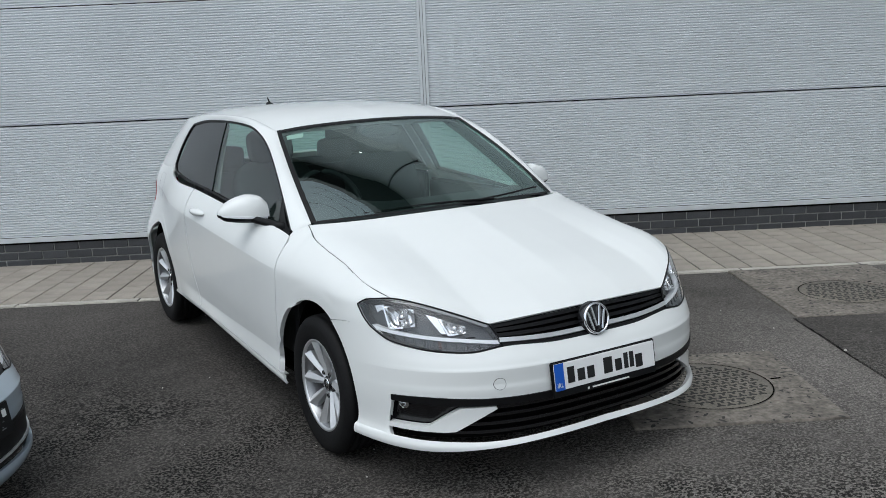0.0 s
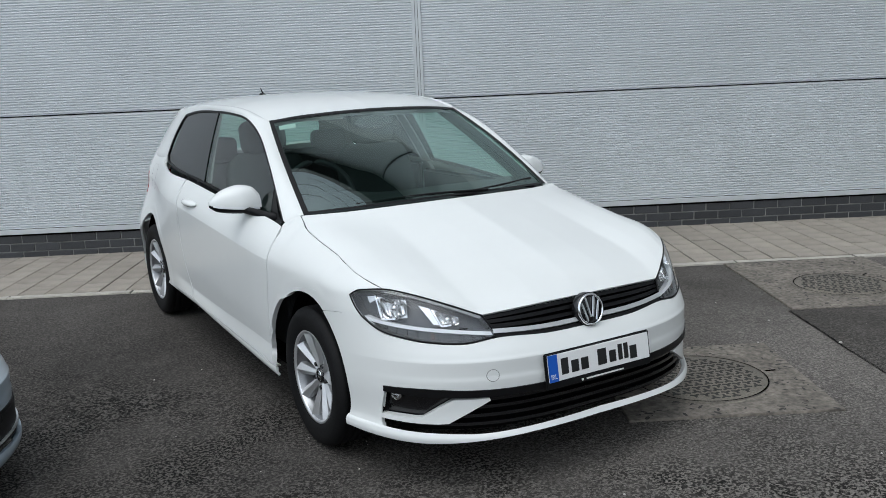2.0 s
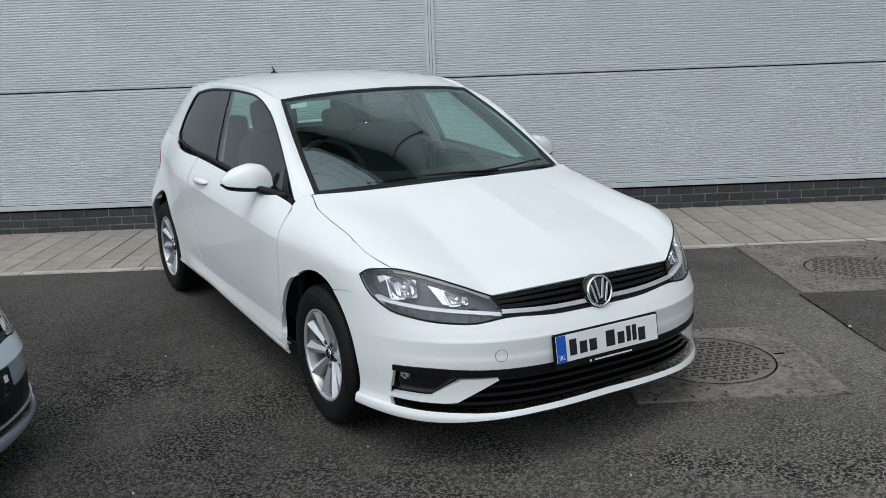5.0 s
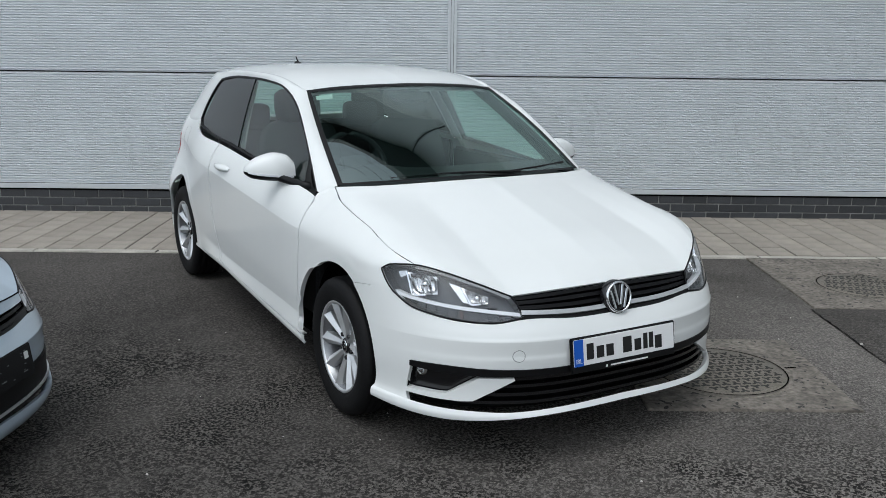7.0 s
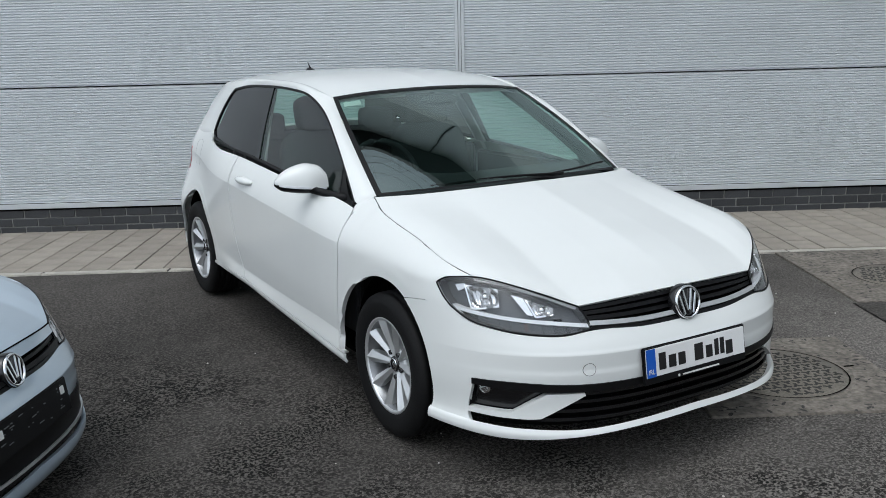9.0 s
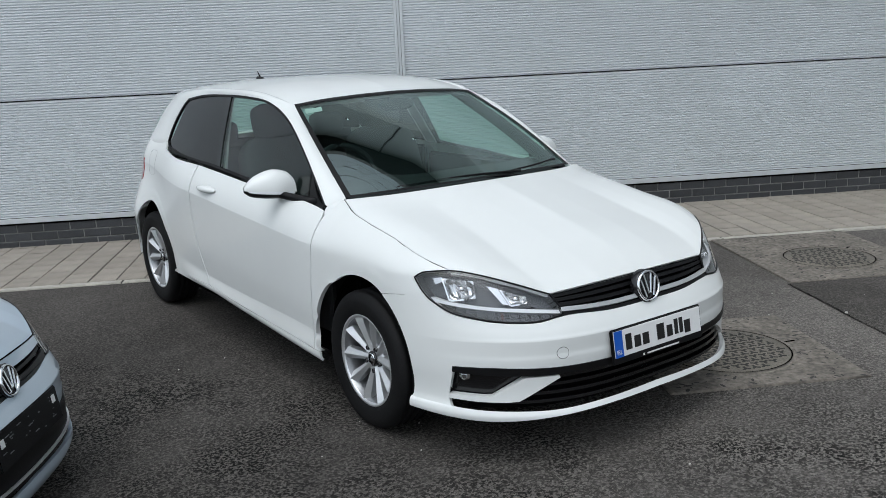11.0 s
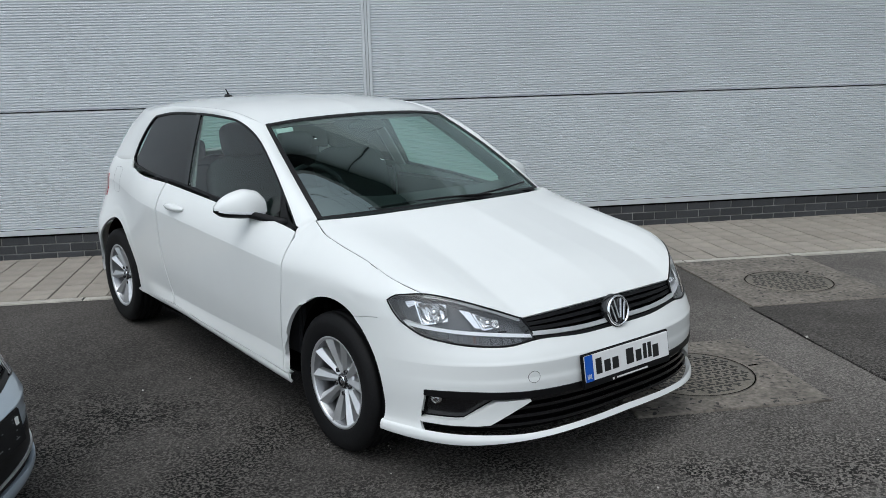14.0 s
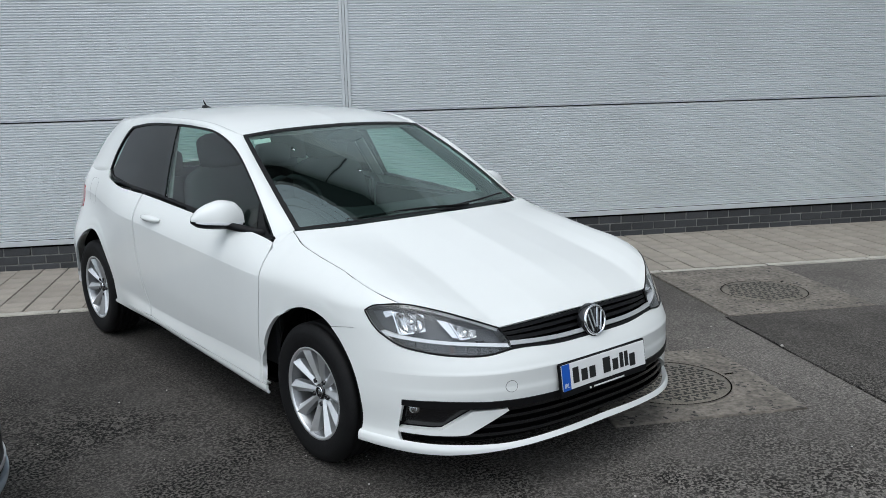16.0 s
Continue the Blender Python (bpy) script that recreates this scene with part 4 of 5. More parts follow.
def make_mirror(car, s, paint):
    """Door mirror: painted cap, black lower half, indicator strip, arm."""
    holder = new("door_mirror")
    holder.parent = car
    n, m = 24, 21
    rise = table((0, 0.12, 0.35, 0.6, 0.85, 1), (0.070, 0.095, 0.101, 0.086, 0.054, 0.014))
    fall = table((0, 0.5, 0.85, 1), (0.032, 0.037, 0.031, 0.010))
    rows = []
    for u in np.linspace(0, 1, n):
        x = 0.770 + 0.229 * u
        fwd = 0.080 * (1 - u**2.4) ** 0.5 * (0.75 + 0.25 * math.sin(math.pi * min(u * 2, 1) / 2)) + 0.004
        rows.append([(x * s, 0.730 + 0.03 * u - fwd * math.sin(t) ** 0.7, 0.938 + 0.022 * u + (float(rise(u)) if t < math.pi / 2 else float(fall(u))) * math.cos(t)) for t in np.linspace(0.0, math.pi, m)])
    g = np.array(rows)
    sheet("cap", g[:, :11], paint, holder, inside=(s * 0.90, 0.715, 0.97), lip=0.004)
    sheet("indicator", g[1:-1, 10:13] + np.array([0, -0.002, 0.0]), LAMPWHITE, holder, "slim white indicator strip", inside=(s * 0.90, 0.715, 0.97), lip=0.004)
    sheet("lower_shell", g[:, 11:], BLACK, holder, "black lower shell", inside=(s * 0.90, 0.715, 0.97), lip=0.004)
    back = np.array([[(g[i, 0, 0], g[i, 0, 1] + 0.004, g[i, 0, 2]), (g[i, -1, 0], g[i, -1, 1] + 0.004, g[i, -1, 2])] for i in range(n)])
    sheet("mirror_glass", back, CHROME, holder, lip=0, inside=(s * 0.92, 0.4, 0.98))
    arm = [(s * 0.755, 0.485, 0.905), (s * 0.79, 0.53, 0.912), (s * 0.820, 0.635, 0.922), (s * 0.852, 0.69, 0.932)]
    tube("arm", arm, (0.024, 0.019, 0.018, 0.018), BLACK, holder, n=12)


def make_plate(car, plated):
    """Number plate in a black holder; its characters are plain bars."""
    tiltm = Matrix.Translation((-0.004, -0.888, 0.426)) @ Matrix.Rotation(radians(-8), 4, "X")
    holder = boxes("plate_holder", [((0, 0.004, -0.006), (0.532, 0.012, 0.138))], BLACK, car, "black number plate holder", bevel=0.004, m=tiltm)
    if not plated:
        g2 = coons(curve((MIDF, 0.232), (a_at_x(0.70, 0.245), 0.245)), curve((MIDF, 0.372), (a_at_x(0.70, 0.350), 0.350)), curve((MIDF, 0.232), (MIDF, 0.372)), curve((a_at_x(0.70, 0.245), 0.245), (a_at_x(0.70, 0.350), 0.350)), 40, 10)
        intake = sheet("air_intake", both(on_skin(g2, 0.006)), BLACK, car, "wide black air intake", lip=0.02)
        rows = np.stack([np.stack([np.linspace(MIDF, a_at_x(0.66, 0.262), 40), 0.254 + d + 0.010 * np.linspace(0, 1, 40)], -1) for d in (-0.005, 0.0, 0.005)], 1)
        sheet("chrome_strip", both(on_skin(rows, 0.014)), ALLOY, intake, "thin chrome strip", lip=0.01)
        pick = random.Random(9)
        for k in range(26):
            x, z, w = pick.uniform(-0.24, 0.24), pick.uniform(-0.055, 0.045), pick.choice((0.006, 0.010, 0.03))
            boxes("slot", [((x, -0.0035, z), (w, 0.004, 0.003))], LAMPGREY, holder, m=tiltm)
        for x in (-0.22, 0.22):
            boxes("retainer", [((x, -0.004, 0.02), (0.025, 0.004, 0.03))], LABEL, holder, m=tiltm)
        return
    plate = boxes("number_plate", [((0, -0.004, 0.004), (0.512, 0.006, 0.103))], PLATEWHITE, holder, "white number plate with a blue band", bevel=0.002, m=tiltm)
    boxes("blue_band", [((-0.234, -0.0078, 0.004), (0.044, 0.0016, 0.103))], PLATEBLUE, plate, m=tiltm)
    words = bpy.data.curves.new("country_code", "FONT")
    words.body, words.size, words.align_x, words.extrude = "IRL", 0.026, "CENTER", 0.0004
    flat = bpy.data.meshes.new_from_object(bpy.data.objects.new("words", words))
    flat.transform(tiltm @ Matrix.Translation((-0.234, -0.0092, -0.036)) @ Matrix.Rotation(radians(90), 4, "X") @ Matrix.Diagonal((0.86, 1, 1, 1)))
    flat.materials.clear()
    flat.materials.append(LABEL)
    new("country_code", flat).parent = plate
    for x, w, h, dz in (
            (-0.178, 0.034, 0.062, 0.0), (-0.128, 0.036, 0.046, -0.008), (-0.080, 0.036, 0.046, -0.008), (0.008, 0.044, 0.062, 0.0), (0.062, 0.034, 0.046, -0.008), (0.102, 0.022, 0.062, 0.0), (0.132, 0.022, 0.062, 0.0), (0.170, 0.036, 0.052, -0.012)):
        boxes("character_bar", [((x, -0.0076, 0.004 + dz), (w, 0.0012, h))], INK, plate, m=tiltm)
    boxes("dealer_bar", [((0.02, -0.0028, -0.066), (0.19, 0.0012, 0.006)), ((-0.095, -0.0028, -0.066), (0.009, 0.0012, 0.009))], LABEL, holder, m=tiltm)


def make_wipers(car):
    for k, pts, blade in ((0, [(0.30, 0.215, 0.972), (0.12, 0.235, 0.990), (-0.10, 0.270, 1.005)], [(-0.46, 0.318, 0.998), (-0.10, 0.262, 1.012), (0.22, 0.232, 1.004)]),
                          (1, [(0.62, 0.315, 0.958), (0.52, 0.335, 0.985), (0.36, 0.315, 1.000)], [(0.10, 0.245, 1.003), (0.36, 0.300, 1.008), (0.60, 0.395, 1.010)])):
        pts, blade = ([(x, y - 0.055, z - 0.040) for x, y, z in line] for line in (pts, blade))
        w = new("wiper")
        w.parent = car
        tube("arm", curve(*pts)(np.linspace(0, 1, 8)), np.linspace(0.011, 0.006, 8), BLACK, w, n=6)
        tube("blade", curve(*blade)(np.linspace(0, 1, 14)), 0.0065, BLACK, w, n=6)
    sheet("cowl_panel", both(np.array([[COWL(np.array(u)) + np.array([0, -0.030, -0.022]), COWL(np.array(u)) + np.array([0, 0.03, -0.012])] for u in np.linspace(0, 1, 20)])), BLACK, car, "black plastic scuttle below the windscreen", lip=0)


def make_inside(car):
    """What shows through the glass: dashboard, wheel, seats, floor."""
    bm = bmesh.new()
    bmesh.ops.create_cube(bm, size=1, matrix=Matrix.Translation((0, 1.35, 0.22)) @ Matrix.Diagonal((1.36, 3.5, 0.05, 1)))
    bmesh.ops.create_cube(bm, size=1, matrix=Matrix.Translation((0, -0.55, 0.225)) @ Matrix.Diagonal((0.96, 0.36, 0.02, 1)))
    bmesh.ops.create_cube(bm, size=1, matrix=Matrix.Translation((0, 1.30, 0.215)) @ Matrix.Diagonal((1.56, 1.72, 0.02, 1)))
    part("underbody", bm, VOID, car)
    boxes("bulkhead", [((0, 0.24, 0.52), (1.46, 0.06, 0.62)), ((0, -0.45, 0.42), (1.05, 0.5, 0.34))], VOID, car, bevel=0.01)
    rows = []
    for u in np.linspace(-1, 1, 25):
        x = 0.70 * u
        y0 = 0.18 + 0.15 * abs(u) ** 2.2
        hump = 0.03 * math.exp(-((x + 0.36) / 0.16) ** 2)
        rows.append([(x, y0, 0.930 - 0.012 * abs(u)), (x, y0 + 0.16, 0.938), (x, y0 + 0.34, 0.945 + hump * 0.3), (x, 0.66, 0.940 + hump), (x, 0.74, 0.90 + hump), (x, 0.77, 0.80), (x, 0.72, 0.60), (x, 0.60, 0.30)])
    sheet("dashboard", np.array(rows), DASH, car, "dark grey moulded dashboard", lip=0)
    wheel_c = Matrix.Translation((-0.36, 0.88, 0.93)) @ Matrix.Rotation(radians(-25), 4, "X")
    sw = new("steering_wheel")
    sw.parent = car
    tube("rim", [wheel_c @ Vector((0.185 * math.cos(t), 0, 0.185 * math.sin(t))) for t in np.linspace(0, 2 * math.pi, 40, endpoint=False)], 0.015, DASH, sw, n=10, closed=True)
    boxes("hub", [((0, 0.0, 0), (0.15, 0.05, 0.12)), ((0.11, 0, 0), (0.14, 0.02, 0.035)), ((-0.11, 0, 0), (0.14, 0.02, 0.035)), ((0, 0, -0.11), (0.03, 0.02, 0.14))], DASH, sw, bevel=0.01, m=wheel_c)
    for x in (-0.36, 0.36):
        seat = new("front_seat")
        seat.parent = car
        cushion("cushion", (x, 1.25, 0.50), (0.50, 0.54, 0.22), CABIN, seat)
        cushion("backrest", (0, 0, 0.30), (0.50, 0.16, 0.64), CABIN, seat, m=pose(x, 1.52, 0.52, -18, 0, 0))
        cushion("headrest", (0, 0, 0.70), (0.27, 0.12, 0.20), CABIN, seat, m=pose(x, 1.52, 0.52, -14, 0, 0))
    boxes("rear_bench", [((0, 2.10, 0.46), (1.25, 0.5, 0.22)), ((0, 2.42, 0.75), (1.25, 0.14, 0.60))], CABIN, car, bevel=0.05)
    for x in (-0.4, 0.4):
        cushion("rear_headrest", (x, 2.44, 1.09), (0.25, 0.10, 0.15), CABIN, car)
    boxes("cabin_floor", [((0, 1.55, 0.30), (1.40, 2.7, 0.03))], CABIN, car, bevel=0.005)
    boxes("parcel_shelf", [((0, 2.85, 0.93), (1.10, 0.55, 0.02))], CABIN, car, bevel=0.005)
    for s in (-1, 1):
        boxes("door_card", [((s * 0.755, 1.05, 0.60), (0.04, 1.30, 0.62)), ((s * 0.74, 2.15, 0.62), (0.04, 0.85, 0.66))], CABIN, car, bevel=0.015)
        rows = [[(s * (pane_x(1.64 + 0.15 * j + d, 0.97 + 0.37 * j) - 0.035), 1.64 + 0.15 * j + d, 0.97 + 0.37 * j) for d in (-0.06, 0.05)] for j in np.linspace(0, 1, 6)]
        sheet("pillar_lining", np.array(rows), LINER, car, lip=0.01)
        rows = [[(s * (BASE[0] + (0.565 - BASE[0]) * j - 0.008 - 0.45 * d), BASE[1] + (1.02 - BASE[1]) * j + 0.012 + d, BASE[2] + (1.325 - BASE[2]) * j - 0.012 + 0.014 * math.sin(math.pi * j)) for d in (0.0, 0.05, 0.11)] for j in np.linspace(-0.06, 1, 9)]
        sheet("front_pillar_lining", np.array(rows), CABIN, car, lip=0.01)
        rows = [[(s * (pane_x(2.50 - 0.2 * j + d, 1.04 + 0.28 * j) - 0.03 - 0.45 * max(d, 0)), 2.50 - 0.2 * j + d, 1.04 + 0.28 * j) for d in (-0.02, 0.12, 0.34)] for j in np.linspace(0, 1, 6)]
        sheet("rear_pillar_lining", np.array(rows), DASH, car, lip=0.01)
        boxes("sun_visor", [((s * 0.31, 1.12, 1.312), (0.38, 0.14, 0.014))], LINER, car, bevel=0.006, m=None)
    bm = bmesh.new()
    m4 = Matrix.Translation((0.0, 0.93, 1.285)) @ Matrix.Diagonal((0.12, 0.022, 0.035, 1))
    bmesh.ops.create_uvsphere(bm, u_segments=16, v_segments=10, radius=1, matrix=m4)
    part("inside_mirror", bm, GLOSSBLACK, car, "black inside mirror", smooth=True)
    # sticker behind the glass
    q = np.array([[(-0.530, 0.975, 1.297), (-0.450, 0.948, 1.306)], [(-0.540, 0.945, 1.278), (-0.460, 0.918, 1.287)]])
    sheet("windscreen_sticker", q + np.array([0, 0.0, 0.0]), LABEL, car, "small white paper sticker", lip=0.001)

# ---- the yard: u along the wall, v towards it, turned against the parked car ----
TURN = radians(-29.4)
YARD = Matrix.Rotation(TURN, 4, "Z")
KERB, WALL = 2.52, 4.16
FALL, DROP = 0.0095, -0.017   # the asphalt falls away from the building by about one in a hundred


def lay(ob):
    """Puts a mesh given in (u, v, height over the asphalt) into the yard, on the falling ground."""
    ob.data.transform(Matrix(((1, 0, 0, 0), (0, 1, 0, 0), (0, FALL, 1, DROP), (0, 0, 0, 1))))
    ob.matrix_world = YARD
    return ob


def asphalt(name, lift, pitted, inward, shade_way):
    """Worn asphalt: stone chips in dark binder, broad damp and dusty areas, painted shade."""
    m = bpy.data.materials.new(name)
    m.use_nodes = True
    n, l = m.node_tree.nodes, m.node_tree.links
    p = n["Principled BSDF"]
    tc = n.new("ShaderNodeTexCoord")
    chip = n.new("ShaderNodeTexVoronoi")
    chip.inputs["Scale"].default_value = 130
    chip.inputs["Randomness"].default_value = 1.0
    fine = n.new("ShaderNodeTexNoise")
    fine.inputs["Scale"].default_value, fine.inputs["Detail"].default_value, fine.inputs["Roughness"].default_value = 72, 2.5, 0.68
    broad = n.new("ShaderNodeTexNoise")
    broad.inputs["Scale"].default_value, broad.inputs["Detail"].default_value, broad.inputs["Roughness"].default_value = 0.8, 5, 0.6
    for t in (chip, fine, broad):
        l.new(tc.outputs["Object"], t.inputs["Vector"])
    grey = n.new("ShaderNodeSeparateColor")
    l.new(chip.outputs["Color"], grey.inputs[0])
    ramp = n.new("ShaderNodeValToRGB")
    ramp.color_ramp.elements[0].color, ramp.color_ramp.elements[1].color = (0.062, 0.057, 0.052, 1), (0.145, 0.134, 0.122, 1)
    ramp.color_ramp.elements[0].position, ramp.color_ramp.elements[1].position = 0.1, 1.0
    mid = ramp.color_ramp.elements.new(0.75)
    mid.color = (0.112, 0.104, 0.096, 1)
    l.new(grey.outputs[0], ramp.inputs[0])

    def scaled(socket, fac, a, b, low, high):
        mr = n.new("ShaderNodeMapRange")
        for k, v in (("From Min", a), ("From Max", b), ("To Min", low), ("To Max", high)):
            mr.inputs[k].default_value = v
        l.new(fac, mr.inputs["Value"])
        vm = n.new("ShaderNodeVectorMath")
        vm.operation = "SCALE"
        l.new(socket, vm.inputs[0])
        l.new(mr.outputs[0], vm.inputs["Scale"])
        return vm.outputs[0]

    # pitted areas, where the chips stand out, and smoother ones full of dust
    worn = n.new("ShaderNodeTexNoise")
    worn.inputs["Scale"].default_value, worn.inputs["Detail"].default_value, worn.inputs["Roughness"].default_value = 1.7, 4, 0.6
    l.new(tc.outputs["Object"], worn.inputs["Vector"])
    depth = n.new("ShaderNodeMapRange")
    for k, v in (("From Min", 0.38), ("From Max", 0.60), ("To Min", 0.42 * pitted), ("To Max", 1.0 * pitted)):
        depth.inputs[k].default_value = v
    l.new(worn.outputs["Fac"], depth.inputs["Value"])
    pits = n.new("ShaderNodeMapRange")
    for k, v in (("From Min", 0.497), ("From Max", 0.509), ("To Min", 1.0), ("To Max", 0.0)):
        pits.inputs[k].default_value = v
    l.new(fine.outputs["Fac"], pits.inputs["Value"])
    dark = n.new("ShaderNodeMath")
    dark.operation = "MULTIPLY"
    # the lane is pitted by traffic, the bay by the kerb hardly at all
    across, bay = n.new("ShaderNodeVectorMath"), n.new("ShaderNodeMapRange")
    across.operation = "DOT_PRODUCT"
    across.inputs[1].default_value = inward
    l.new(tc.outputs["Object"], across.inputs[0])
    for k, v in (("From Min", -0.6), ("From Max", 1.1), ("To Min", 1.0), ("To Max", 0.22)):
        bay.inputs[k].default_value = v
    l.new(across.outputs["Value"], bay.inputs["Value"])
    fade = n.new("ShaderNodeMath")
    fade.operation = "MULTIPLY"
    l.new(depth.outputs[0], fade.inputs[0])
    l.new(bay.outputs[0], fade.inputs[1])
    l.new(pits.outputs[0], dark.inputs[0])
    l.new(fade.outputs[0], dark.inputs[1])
    flat = n.new("ShaderNodeMix")
    flat.data_type = "RGBA"
    flat.inputs["B"].default_value = (0.004, 0.0037, 0.0033, 1)
    l.new(dark.outputs[0], flat.inputs["Factor"])
    l.new(ramp.outputs[0], flat.inputs["A"])
    out = flat.outputs["Result"]
    out = scaled(out, broad.outputs["Fac"], 0.35, 0.65, 0.82 * lift, 1.22 * lift)
    # shade put into the colour: darkest between the cars, paler towards the open yard
    shade_run, drift = n.new("ShaderNodeVectorMath"), n.new("ShaderNodeMath")
    shade_run.operation, drift.operation = "DOT_PRODUCT", "MULTIPLY_ADD"
    shade_run.inputs[1].default_value = shade_way
    l.new(tc.outputs["Object"], shade_run.inputs[0])
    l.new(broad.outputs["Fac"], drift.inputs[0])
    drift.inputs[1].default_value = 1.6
    l.new(shade_run.outputs["Value"], drift.inputs[2])
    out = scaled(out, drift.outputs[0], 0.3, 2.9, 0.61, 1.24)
    l.new(out, p.inputs["Base Color"])
    p.inputs["Roughness"].default_value = 0.85
    p.inputs["Specular IOR Level"].default_value = 0.12
    b = n.new("ShaderNodeBump")
    b.inputs["Distance"].default_value = 0.005
    l.new(fine.outputs["Fac"], b.inputs["Height"])
    l.new(b.outputs[0], p.inputs["Normal"])
    return m


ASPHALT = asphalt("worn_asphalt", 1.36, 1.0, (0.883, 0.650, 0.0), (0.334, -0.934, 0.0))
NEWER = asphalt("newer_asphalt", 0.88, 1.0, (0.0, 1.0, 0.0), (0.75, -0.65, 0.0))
PATCH = material("concrete_patch", (0.155, 0.138, 0.118), 0.9, grain=0.4, scale=40, bump=0.002, stain=0.3, stain_scale=5)
IRON = material("cast_iron_cover", (0.165, 0.149, 0.124), 0.75, metal=0.1, grain=0.3, scale=120, bump=0.001, stain=0.2, stain_scale=8)
IRONDARK = material("dark_tread_and_pocks", (0.032, 0.030, 0.027), 0.85, grain=0.3, scale=120, bump=0.001, stain=0.2, stain_scale=8)
PAVER = material("grey_concrete_paver", (0.285, 0.255, 0.219), 0.9, grain=0.12, scale=160, bump=0.0008, stain=0.14, stain_scale=6, jitter=0.10)
EDGING = material("pale_concrete_edging", (0.41, 0.385, 0.345), 0.9, grain=0.15, scale=120, bump=0.001, stain=0.2, stain_scale=6)
JOINT = material("dark_joint_sand", (0.035, 0.033, 0.030), 0.95, grain=0.3, scale=150)
BRICK = material("charcoal_brick", (0.040, 0.042, 0.046), 0.6, grain=0.25, scale=140, bump=0.0012, stain=0.15, stain_scale=10, jitter=0.25)
MORTAR = material("grey_mortar", (0.21, 0.21, 0.20), 0.95, grain=0.3, scale=200, stain=0.5, stain_scale=4)
CLADDING = material("silver_cladding", (0.74, 0.765, 0.785), 0.45, metal=0.25, stain=0.035, stain_scale=0.8, grain=0.015, scale=60)
FLASH = material("silver_flashing", (0.62, 0.645, 0.66), 0.45, metal=0.3, stain=0.05)


def blocks(name, u0, u1, v0, v1, z0, z1, mat, bevel=0.003, label="", kind="structure"):
    ob = boxes(name, [(((u0 + u1) / 2, (v0 + v1) / 2, (z0 + z1) / 2), (u1 - u0, v1 - v0, z1 - z0))], mat, None, label, bevel)
    ob.matrix_world = YARD
    return tagged(ob, label, kind=kind)


# ground: one sheet, fine near the cars
def ground():
    r = np.concatenate([np.linspace(0, 12, 40), np.geomspace(13, 900, 16)])
    xs = np.concatenate([-r[::-1], r[1:]])
    n = len(xs)
    fall = lambda x, y: min(max(DROP + FALL * (y * math.cos(TURN) - x * math.sin(TURN)), -0.15), 0.004)
    v = [(x, y, fall(x, y) + 0.003 * noise.noise((x * 0.35, y * 0.35, 0.0)) * (1 if math.hypot(x, y) < 14 else 0) - 0.005) for x in xs for y in xs]
    f = [(i * n + j, (i + 1) * n + j, (i + 1) * n + j + 1, i * n + j + 1) for i in range(n - 1) for j in range(n - 1)]
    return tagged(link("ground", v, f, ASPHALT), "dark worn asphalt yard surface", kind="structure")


ground()
blocks("pavement_bed", -16.0, 16, KERB + 0.02, WALL + 0.1, -0.2, 0.002, JOINT, 0, "sand bed below the paving")
blocks("brick_plinth", -16.0, 16, WALL + 0.006, WALL + 0.25, -0.3, 0.212, MORTAR, 0, "grey mortar behind charcoal bricks")


def cladding():
    """Ribbed composite panels in courses, split at upright joints."""
    pitch, deep = 0.0224, 0.016
    course = 1.02
    z_first = 0.27
    top = 5.45
    z = z_first
    joints = [1.28 + course * k for k in range(4)]
    prof = []
    while z < 3.9:
        prof += [(0.0, z), (0.0, z + pitch * 0.44), (deep, z + pitch * 0.50), (deep, z + pitch * 0.62)]
        z += pitch
    return prof + [(0.0, z), (0.0, top)], joints


prof, joints = cladding()
for i, (u0, u1) in enumerate(((-16.0, -0.222), (-0.142, 5.76), (5.84, 16.0))):
    verts, faces = [], []
    pz = []
    for v, z in prof:
        near = min(abs(z - j) for j in joints)
        pz.append((WALL + (0.022 if near < 0.004 else v), z))
    for k, (v, z) in enumerate(pz):
        verts += [(u0, v, z), (u1, v, z)]
    for k in range(len(pz) - 1):
        faces.append((2 * k, 2 * k + 1, 2 * k + 3, 2 * k + 2))
    wall = tagged(link("wall_cladding", verts, faces, CLADDING, smooth=False), "silver grey micro-ribbed metal cladding panels", kind="structure")
    wall.matrix_world = YARD
    blocks("wall_core", u0 - 0.05, u1 + 0.05, WALL + 0.03, WALL + 0.30, 0.2, 6.0, VOID, 0, "solid core of the clad wall")
for u in (-0.182, 5.80):
    post = boxes("joint_cover", [((u - 0.027, WALL - 0.002, 2.86), (0.026, 0.02, 5.18)), ((u + 0.027, WALL - 0.002, 2.86), (0.026, 0.02, 5.18)), ((u, WALL + 0.004, 2.86), (0.022, 0.02, 5.18))], FLASH, None, "", 0.003)
    post.matrix_world = YARD
    tagged(post, "upright silver joint cover between cladding panels", kind="structure")
for j in joints:
    blocks("panel_seam", -16.0, 16, WALL + 0.010, WALL + 0.024, j - 0.004, j + 0.004, VOID, 0, "dark shadow gap between cladding courses")
blocks("flashing_gap", -16.0, 16, WALL - 0.004, WALL + 0.03, 0.2665, 0.2705, VOID, 0, "dark shadow gap over the flashing")
# black strip that draws the flashing's shadow over the bricks
blocks("plinth_gap", -16.0, 16, WALL - 0.003, WALL + 0.03, 0.206, 0.221, VOID, 0, "black strip standing for the shade under the flashing")
blocks("drip_flashing", -16.0, 16, WALL - 0.020, WALL + 0.03, 0.222, 0.266, FLASH, 0.004, "silver drip flashing over the brick plinth")

